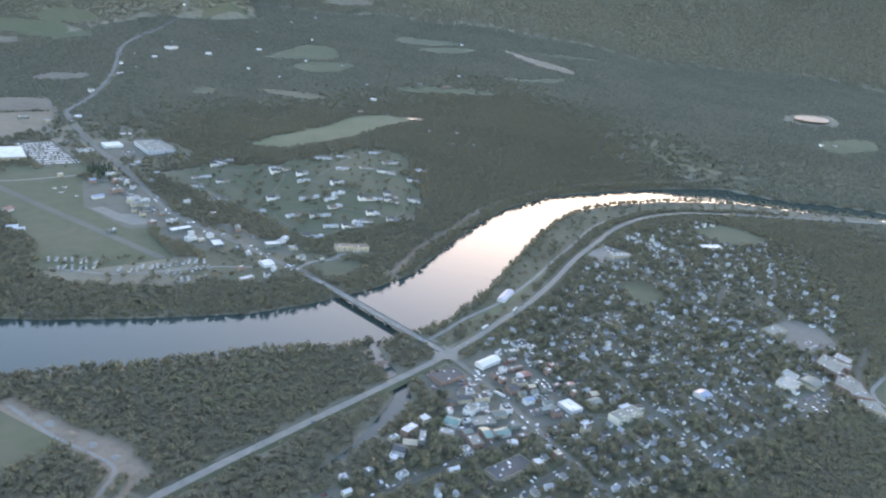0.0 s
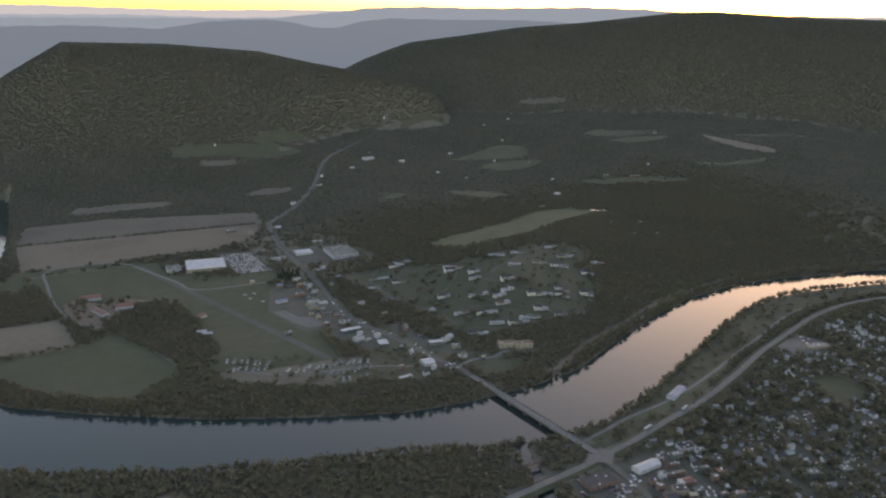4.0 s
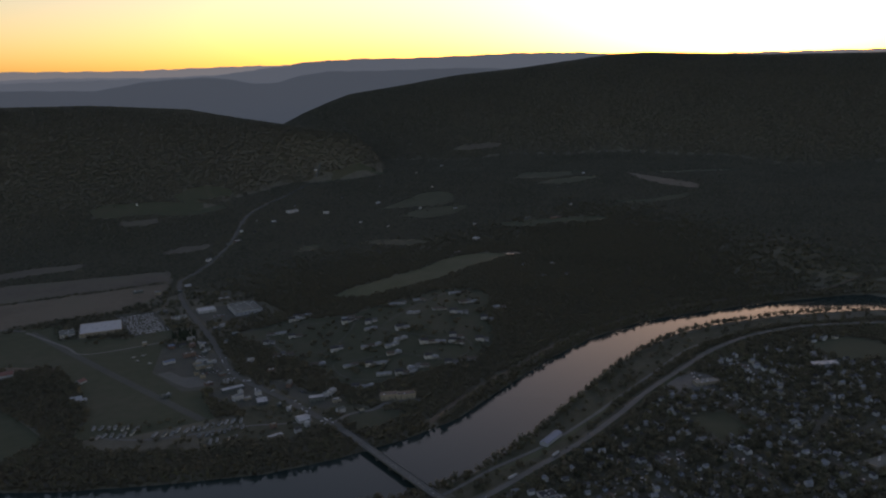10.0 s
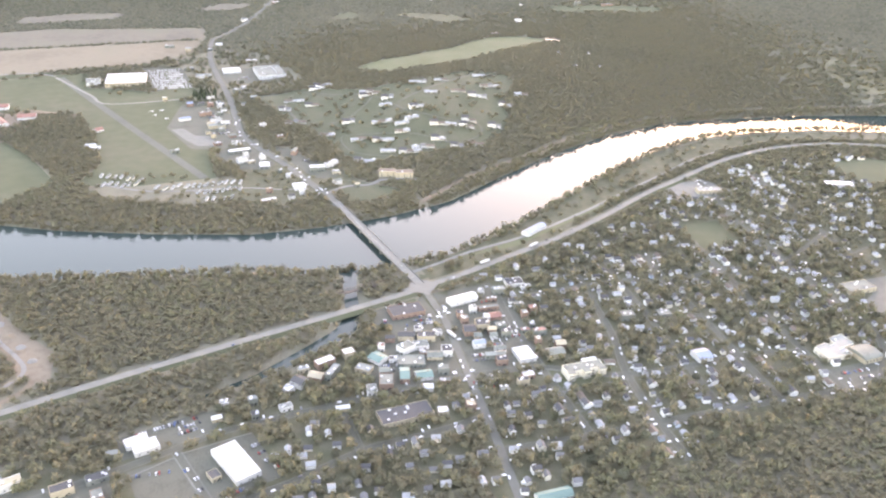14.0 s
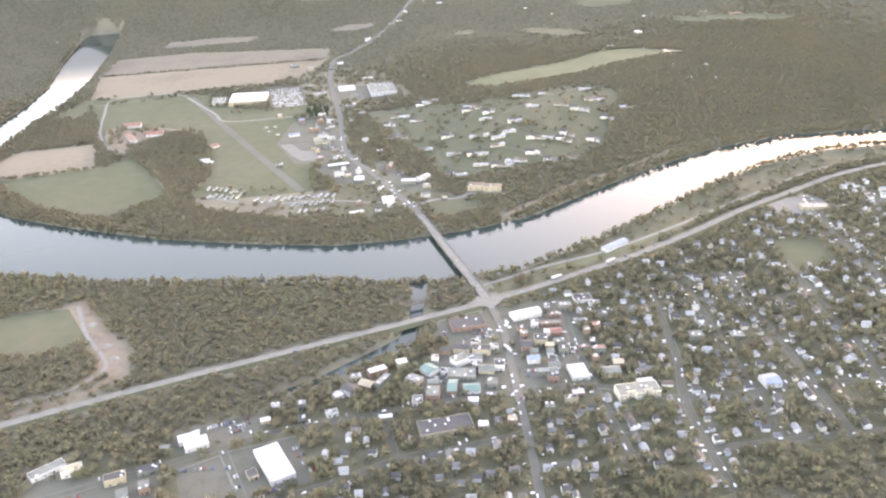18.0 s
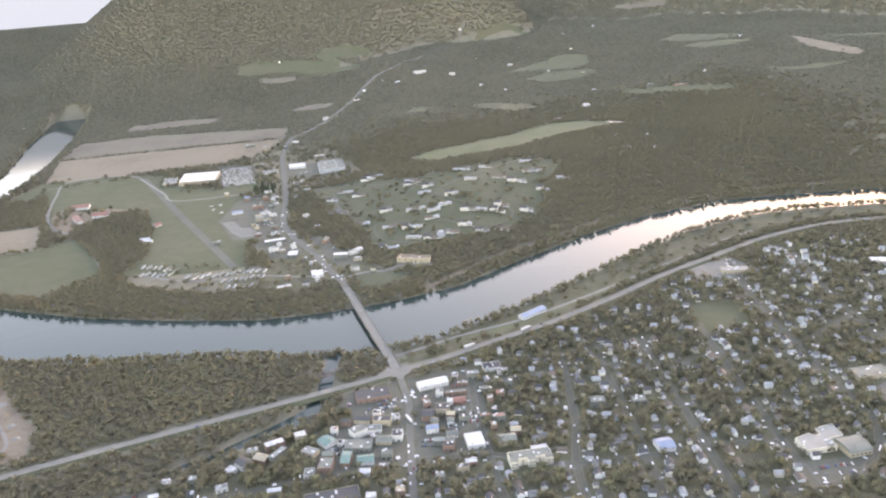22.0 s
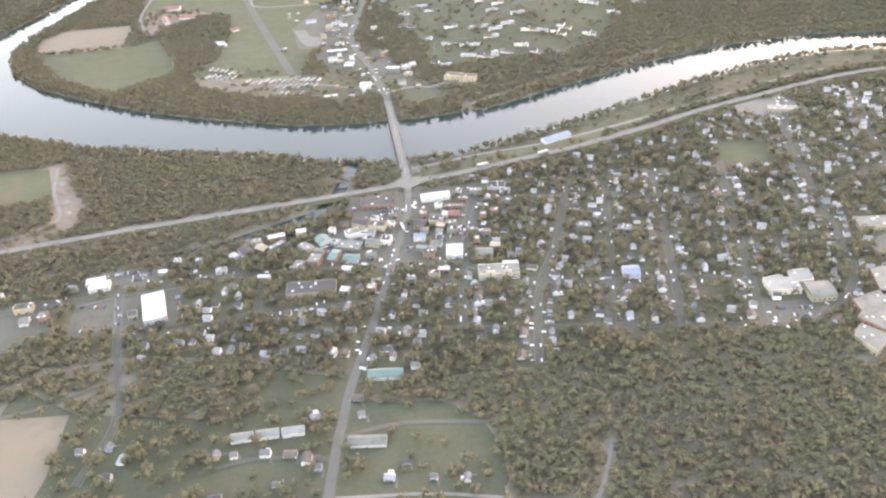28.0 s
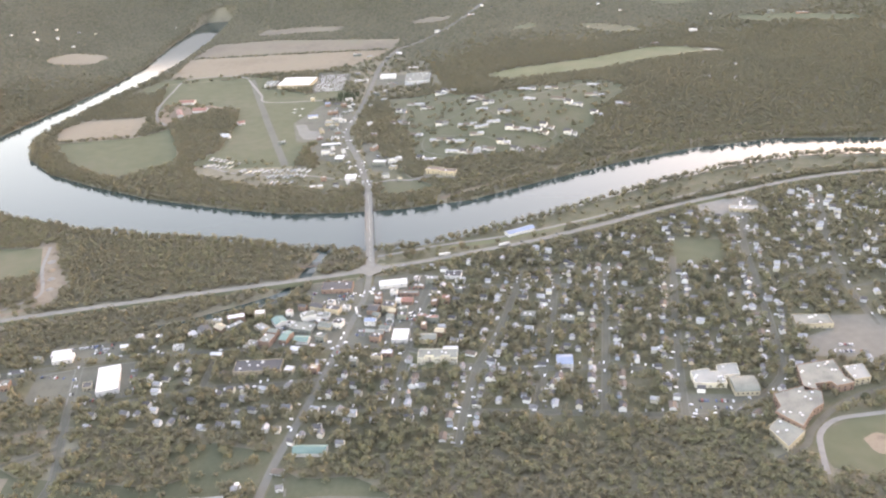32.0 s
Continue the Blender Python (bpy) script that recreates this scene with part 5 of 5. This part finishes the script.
# Mobile homes in rows.
TRAILERS = [((-334, 497), (-276, 465), 7), ((-334, 466), (-286, 441), 6), ((-256, 416), (-126, 398), 13), ((-197, 376), (-133, 374), 8), ((-193, 341), (-155, 334), 4)]
HOMES = []
for shade, roof in (("white", M_PALEROOF), ("grey", M_GREYROOF), ("cream", M_GREYROOF)):
    trailer = thing("mobile_home", 0, 0, -400 - 20 * len(HOMES), 0, f"long {shade} mobile home in the riverside park", "mobile home", "mobile homes")
    wall = {"white": M_WHITE, "grey": M_SIDING[2], "cream": M_SIDING[1]}[shade]
    piece("body", (-1.9, 1.9, -7.0, 7.0, 0.6, 3.2), wall, trailer)
    piece("roof", (-2.05, 2.05, -7.1, 7.1, 3.2, 3.45), roof, trailer)
    piece("skirting", (-1.8, 1.8, -6.9, 6.9, -0.5, 0.6), M_GREYROOF, trailer)
    for yy in (-4.5, 0.5, 4.5):
        piece("window", (-0.05, 0.05, -0.6, 0.6, 0, 0.9), M_GLASS, trailer, at=(-1.92, yy, 1.6))
    piece("door", (-0.05, 0.05, -0.45, 0.45, 0, 1.95), M_BARK, trailer, at=(-1.93, 2.4, 0.65))
    HOMES.append([trailer, True])
for (ax, ay), (bx, by), n in TRAILERS:
    for k in range(n):
        x, y = ax + (bx - ax) * k / (n - 1), ay + (by - ay) * k / (n - 1)
        m = pose(x + hr.uniform(-1.5, 1.5), y + hr.uniform(-5, 5), 0, 0, 0, -28 + hr.uniform(-14, 10))
        clear_line([(x - 1, y), (x + 1, y)], 6)
        home = HOMES[hr.choice((0, 0, 1, 2, 1))]
        if home[1]:
            home[0].matrix_world, home[1] = m, False
        else:
            copy_thing(home[0], m)

# Parked light aircraft.
plane = thing("light_aircraft", -208, 827, 0.2, 20, "small white high-wing aircraft parked on grass", "aircraft", "parked aircraft")
piece("fuselage", (-0.6, 0.6, -4.5, 2.6, 0.7, 1.9), M_WHITE, plane)
piece("wing", (-5.5, 5.5, -0.7, 0.8, 1.95, 2.1), M_WHITE, plane)
piece("tail_fin", (-0.08, 0.08, -4.8, -3.6, 1.7, 3.0), M_WHITE, plane)
piece("tailplane", (-1.7, 1.7, -4.7, -3.9, 1.5, 1.6), M_WHITE, plane)
for px, py in ((-1.1, 0.3), (1.1, 0.3), (0, 2.2)):
    piece("wheel", (-0.12, 0.12, -0.3, 0.3, 0, 0.6), M_RUBBER, plane, at=(px, py, 0))
for px, py, tt in ((-189, 827, 15), (-189, 770, 80), (-205, 800, 10)):
    copy_thing(plane, pose(px, py, 0.2, 0, 0, tt))

# Cars.
CARS = []
for k, paint in enumerate(M_CARS):
    nm = ("white", "silver", "black", "red", "blue", "grey")[k]
    c = thing("car", 0, 0, -700 - 5 * k, 0, f"{nm} car standing on the asphalt", "car", "cars in town")
    v = [(-0.9, -2.2, 0.35), (0.9, -2.2, 0.35), (0.9, 2.2, 0.35), (-0.9, 2.2, 0.35), (-0.88, -2.15, 0.95), (0.88, -2.15, 0.95), (0.86, 2.1, 0.85), (-0.86, 2.1, 0.85), (-0.7, -1.3, 1.5), (0.7, -1.3, 1.5), (0.7, 0.5, 1.5), (-0.7, 0.5, 1.5), (-0.85, -1.9, 0.95), (0.85, -1.9, 0.95), (0.85, 1.1, 0.9), (-0.85, 1.1, 0.9)]
    body = new("body", shared(("carbody", k), "body", v, [(3, 2, 1, 0), (0, 1, 5, 4), (1, 2, 6, 5), (2, 3, 7, 6), (3, 0, 4, 7), (4, 5, 6, 7), (8, 9, 10, 11)], paint))
    body.parent = c
    gl = new("windows", shared(("carglass",), "windows", v, [(12, 13, 9, 8), (13, 14, 10, 9), (14, 15, 11, 10), (15, 12, 8, 11)], M_GLASS))
    gl.parent = c
    for px in (-0.85, 0.85):
        for py in (-1.35, 1.35):
            piece("wheel", (-0.11, 0.11, -0.32, 0.32, 0.02, 0.66), M_RUBBER, c, at=(px, py, 0))
    CARS.append(c)
car_used = [False] * 6
car_count = [0]


def car_at(x, y, turn, z=None):
    if car_count[0] >= 250:
        return
    k = hr.choice((0, 0, 1, 1, 2, 3, 4, 5))
    m = pose(x, y, (max(ground_z(x, y), 0) + 0.45) if z is None else z, 0, 0, turn)
    if car_used[k]:
        copy_thing(CARS[k], m)
    else:
        CARS[k].matrix_world, car_used[k] = m, True
    car_count[0] += 1


def lot(x, y, turn, rows, cols, row_gap, fill, limit=999):
    c, s = math.cos(radians(turn)), math.sin(radians(turn))
    for i in range(rows):
        for j in range(cols):
            a, b = (j - (cols - 1) / 2) * 2.9, (i - (rows - 1) / 2) * row_gap
            px, py = x + c * a - s * b, y + s * a + c * b
            if hr.random() < fill and car_count[0] < limit and all((px - q) ** 2 + (py - r) ** 2 > (t * 0.75) ** 2 for q, r, t in TAKEN if t > 6):
                car_at(px, py, turn + hr.choice((0, 180)))


lot(-326, -292, 14, 3, 3, 16, 0.6)
lot(-259, -285, 14, 4, 3, 13, 0.7)
lot(-298, -324, 14, 1, 8, 6, 0.6)
lot(-360, -270, -10, 1, 11, 6, 0.6)
lot(-355, -316, -10, 1, 8, 6, 0.4)
lot(-345, -205, 8, 1, 16, 9, 0.8)
lot(-318, -212, 8, 3, 9, 8, 0.7)
lot(-475, -290, 8, 3, 10, 14, 0.35)
lot(-35, -72, 4, 1, 12, 6, 0.7)
lot(-66, -110, 80, 1, 9, 6, 0.7)
lot(-40, -125, -15, 2, 10, 9, 0.5)
lot(10, -215, -15, 2, 8, 10, 0.6)
lot(-15, -262, -15, 2, 10, 9, 0.6)
lot(-20, -115, -10, 3, 9, 8, 0.6)
lot(70, -180, -12, 3, 6, 9, 0.6)
lot(-95, -195, -20, 2, 8, 9, 0.6)
lot(45, -195, -10, 2, 7, 9, 0.5)
lot(75, -105, -8, 1, 9, 6, 0.5)
lot(390, -408, -8, 2, 14, 12, 0.4)
lot(570, -320, -8, 2, 14, 14, 0.4)
lot(-98, 650, 4, 3, 10, 12, 0.6)
lot(-100, 760, 4, 3, 8, 12, 0.6)
lot(10, 450, -70, 2, 9, 12, 0.6)
lot(20, 1010, -4, 2, 9, 14, 0.6)
for line, n, z, off in ((BYPASS[2:14], 16, 3.05, 3.6), (MAIN[:8], 16, None, 2.6), (HIGHWAY[:10], 14, None, 3.2)):
    for k in range(n):
        i = hr.randrange(len(line) - 1)
        f = hr.random()
        (ax, ay), (bx, by) = line[i], line[i + 1]
        tt = math.degrees(math.atan2(-(bx - ax), by - ay))
        sd = hr.choice((-1, 1)) * off
        car_at(ax + (bx - ax) * f + sd * math.cos(radians(tt)), ay + (by - ay) * f + sd * math.sin(radians(tt)), tt, z if z else max(ground_z(ax, ay), 0) + 0.85)
for k in range(7):
    f = (0.06, 0.16, 0.3, 0.42, 0.55, 0.7, 0.86)[k]
    q = BRIDGE_S.lerp(BRIDGE_N, f)
    car_at(q.x + (3 if k % 2 else -3), q.y, bturn, 3.08)
for k, s in enumerate(STREETS[:12]):
    for (ax, ay), (bx, by) in zip(s, s[1:]):
        tt = math.degrees(math.atan2(-(bx - ax), by - ay))
        f = hr.random()
        car_at(ax + (bx - ax) * f + 2.6 * math.cos(radians(tt)), ay + (by - ay) * f + 2.6 * math.sin(radians(tt)), tt, max(ground_z(ax, ay), 0) + 0.62)

# Trucks on the highway.
truck = thing("semi_truck", 118, -13, 3.05, -75, "white semi truck with a long box trailer", "truck", "trucks")
piece("trailer_box", (-1.3, 1.3, -8.5, 5.2, 1.1, 4.0), M_WHITE, truck)
cab = piece("cab", (-1.2, 1.2, 5.8, 8.2, 0.8, 3.4), M_WHITE, truck)
piece("windscreen", (-1.0, 1.0, 8.2, 8.25, 2.0, 3.0), M_GLASS, cab)
piece("chassis", (-0.5, 0.5, -8.3, 8.0, 0.6, 1.1), M_RUBBER, truck)
for py in (-7.4, -6.2, 4.2, 7.2):
    for px in (-1.05, 1.05):
        piece("wheel", (-0.18, 0.18, -0.5, 0.5, 0, 1.0), M_RUBBER, truck, at=(px, py, 0))
copy_thing(truck, pose(208, 8, 3.05, 0, 0, -68))
copy_thing(truck, pose(-3, -160, 0.9, 0, 0, 10))

# Far cars on the superstore lot, too many and too small to tell apart.
vs, fs = [], []
for i in range(11):
    for j in range(26):
        if hr.random() < 0.62:
            v, f = box_data(-0.85, 0.85, -2.1, 2.1, 0.6, 1.8)
            x, y = -176 + j * 2.9, 985 + i * 15.5 - j * 0.35
            fs += [tuple(c + len(vs) for c in q) for q in f]
            vs += [(x + a, y + b, c) for a, b, c in v]
tagged(link("parked_cars", vs, fs, M_CARS[1]), "rows of parked cars before the superstore", "cars", kind="stuff")

# Cars at kerbs and in drives all over town.
vs, fs, fm = [], [], []
for s in STREETS[:12] + [MAIN[1:6], HIGHWAY[1:7]]:
    q = smooth_line(s, 8)
    for (ax, ay), (bx, by) in zip(q, q[1:]):
        for k in range(2):
            if hr.random() < 0.36:
                f, off = hr.random(), hr.choice((-9, -6.4, -2.4, 2.4, 6.4, 9))
                n = math.hypot(bx - ax, by - ay)
                ux, uy = (bx - ax) / n, (by - ay) / n
                x, y = ax + (bx - ax) * f - uy * off, ay + (by - ay) * f + ux * off
                m = pose(x, y, max(ground_z(x, y), 0) + 0.7, 0, 0, math.degrees(math.atan2(-ux, uy)) + (90 if abs(off) > 5 else 0))
                paint = hr.choice((0, 0, 0, 1, 1, 2))
                for cube in ((-0.9, 0.9, -2.25, 2.25, 0.0, 0.75), (-0.78, 0.78, -1.5, 0.9, 0.75, 1.35)):
                    v, g = box_data(*cube)
                    fs += [tuple(c + len(vs) for c in h) for h in g]
                    fm += [paint] * 6
                    vs += [tuple(m @ Vector(c)) for c in v]
kerb_cars = link("kerb_cars", vs, fs, M_CARS[0])
kerb_cars.data.materials.append(M_CARS[1])
kerb_cars.data.materials.append(M_CARS[5])
kerb_cars.data.polygons.foreach_set("material_index", fm)
tagged(kerb_cars, "white, silver and grey cars parked along town streets", "cars", kind="stuff")

# Railway truss bridge beside the highway.
truss = thing("rail_bridge", -66, -18, 2.2, 4, "dark steel railway truss bridge over the creek mouth", "bridge")
piece("deck", (-34, 34, -2.2, 2.2, -0.6, 0), M_STEEL, truss)
for sy in (-2.3, 2.3):
    for zz in (0.0, 4.4):
        piece("chord", (-34, 34, -0.2, 0.2, 0, 0.45), M_STEEL, truss, at=(0, sy, zz))
    for k in range(9):
        piece("strut", (-0.18, 0.18, -0.15, 0.15, 0.4, 4.5), M_STEEL, truss, at=(-32 + 8 * k, sy, 0))
for px in (-33, 0, 33):
    piece("pier", (-1, 1, -2.6, 2.6, -9, -0.6), M_CONCRETE, truss, at=(px, 0, 0))

# Dark pines in a block by the highway.
pine = thing("pine_tree", -85, 900, 0, 0, "dark green dense pine beside the highway", "tree", "pines by the highway")
pv, pf, pr = [], [], random.Random(8)
for tier in range(7):
    z0, r0, n = 1.2 + 1.7 * tier, 3.6 * (1 - tier / 7.5), len(pv)
    pv += [(math.cos(q * 0.5236) * r0 * (1.1 if q % 2 else 0.72) * pr.uniform(0.9, 1.1), math.sin(q * 0.5236) * r0 * (1.1 if q % 2 else 0.72) * pr.uniform(0.9, 1.1), z0 - (0.5 if q % 2 else 0)) for q in range(12)] + [(0, 0, z0 + 2.6)]
    pf += [(n + q, n + (q + 1) % 12, n + 12) for q in range(12)]
link("crown", pv, pf, M_PINE, pine)
piece("trunk", (-0.22, 0.22, -0.22, 0.22, -0.5, 3.0), M_BARK, pine)
for q in range(46):
    px, py = hr.uniform(-110, -62), hr.uniform(860, 945)
    copy_thing(pine, pose(px, py, 0, 0, 0, hr.uniform(0, 360)) @ Matrix.Scale(hr.uniform(0.75, 1.1), 4))

# Heaps in the works yard.
for k, (x, y, r) in enumerate(((-488, 62, 7), (-478, 30, 9), (-466, 2, 6), (-496, 92, 5), (-455, -32, 6))):
    hv, hf, pr = [(0, 0, r * 0.42)], [], random.Random(k)
    for ring, (rr, hz) in enumerate(((0.35, 0.33), (0.7, 0.14), (1.0, -0.05))):
        hv += [(math.cos(q * 0.6283) * r * rr * pr.uniform(0.85, 1.2), math.sin(q * 0.6283) * r * rr * pr.uniform(0.85, 1.2), r * hz) for q in range(10)]
    hf = [(0, 1 + q, 1 + (q + 1) % 10) for q in range(10)] + [(1 + 10 * g + q, 11 + 10 * g + q, 11 + 10 * g + (q + 1) % 10, 1 + 10 * g + (q + 1) % 10) for g in range(2) for q in range(10)]
    heap = link("soil_mound", hv, hf, (M_GRAVEL, M_DIRT)[k % 2])
    heap.matrix_world = pose(x, y, ground_z(x, y) + 0.25)
    tagged(heap, ("grey gravel heap in the works yard", "brown soil heap in the works yard")[k % 2], "heap", "heaps in the yard")

# Town trees of their own.
def tree_kind(k):
    rr = random.Random(70 + k)
    t = thing("tree", 0, 0, -900 - 40 * k, 0, ("thin brown autumn tree in a yard", "olive-leaved broad yard tree", "rust-coloured autumn street tree", "yellowing rounded yard tree", "tall grey-brown half-bare tree")[k], "tree", "town trees")
    h, r = (11, 9, 10, 8.5, 13)[k], (5.0, 5.6, 4.8, 4.4, 5.0)[k]
    bm = bmesh.new()
    bmesh.ops.create_cone(bm, segments=6, radius1=0.32, radius2=0.12, depth=h * 0.62, matrix=Matrix.Translation((0, 0, h * 0.31 - 0.3)))
    for q in range(4):
        a = q * 1.6 + rr.uniform(0, 1)
        bmesh.ops.create_cone(bm, segments=4, radius1=0.12, radius2=0.04, depth=r * 0.9, matrix=Matrix.Translation((math.cos(a) * r * 0.3, math.sin(a) * r * 0.3, h * 0.55)) @ Matrix.Rotation(a, 4, "Z") @ Matrix.Rotation(0.9, 4, "Y"))
    me = bpy.data.meshes.new("trunk")
    bm.to_mesh(me), bm.free()
    me.materials.append(M_BARK)
    o = new("trunk", me)
    o.parent = t
    tv, tf = crown_template(random.Random(90 + k), 7, 150, 0.17)
    tv = tv[:-4] * (r, r, h)
    me = bpy.data.meshes.new("crown")
    me.from_pydata(tv.tolist(), [], tf[:-3].tolist())
    me.materials.append(M_CROWN)
    o = new("crown", me)
    o.parent = t
    return t


TREES = [tree_kind(k) for k in range(5)]
tree_used, n_trees = [False] * 5, 0
while n_trees < 270:
    x, y = hr.uniform(-330, 560), hr.uniform(-460, 60)
    ij = int((y - RY0) / CELL), int((x - RX0) / CELL)
    if 0.1 < density[ij] < 0.6 and free_spot(x, y, 2.0):
        k = hr.randrange(5)
        m = pose(x, y, max(ground_z(x, y), 0), 0, 0, hr.uniform(0, 360)) @ Matrix.Scale(hr.uniform(0.75, 1.2), 4)
        if tree_used[k]:
            c = copy_thing(TREES[k], m)
            c.matrix_world = m
        else:
            TREES[k].matrix_world, tree_used[k] = m, True
        clear_line([(x - 1, y), (x + 1, y)], 4)
        n_trees += 1

nx_, ny_, nd_ = scatter(7.7, True, rng)
near_places = place_trees(nx_, ny_, nd_, 4.0, 6.8)
woodland("woods", near_places, near_t, "bare and yellowing late-autumn woods on river banks and hillsides", rng)
bx_, by_ = np.meshgrid(np.arange(-900, 1700, 5.0), np.arange(-100, 1900, 5.0))
bx_, by_ = (bx_ + rng.uniform(-2, 2, bx_.shape)).ravel(), (by_ + rng.uniform(-2, 2, by_.shape)).ravel()
bank = channel(bx_, by_, RIVER)
bank_on = (bank > -0.5) & (bank < 7) & seen(bx_, by_) & (density[((by_ - RY0) / CELL + 1).astype(int), ((bx_ - RX0) / CELL).astype(int)] > 0.3)
bank_places = place_trees(bx_[bank_on], by_[bank_on], np.ones(int(bank_on.sum())), 2.6, 4.2)
bank_places[:, 2] -= 1.0
bank_places[:, 4] *= 0.75
woodland("bank_shrubs", bank_places, near_t, "dense brown shrubs overhanging the river's edge", rng)
fx_, fy_, fd_ = scatter(9.5, False, rng)
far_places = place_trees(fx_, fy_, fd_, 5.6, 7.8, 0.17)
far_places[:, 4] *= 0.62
# Darker tint paints in the self-shade that the simple far crowns lack.
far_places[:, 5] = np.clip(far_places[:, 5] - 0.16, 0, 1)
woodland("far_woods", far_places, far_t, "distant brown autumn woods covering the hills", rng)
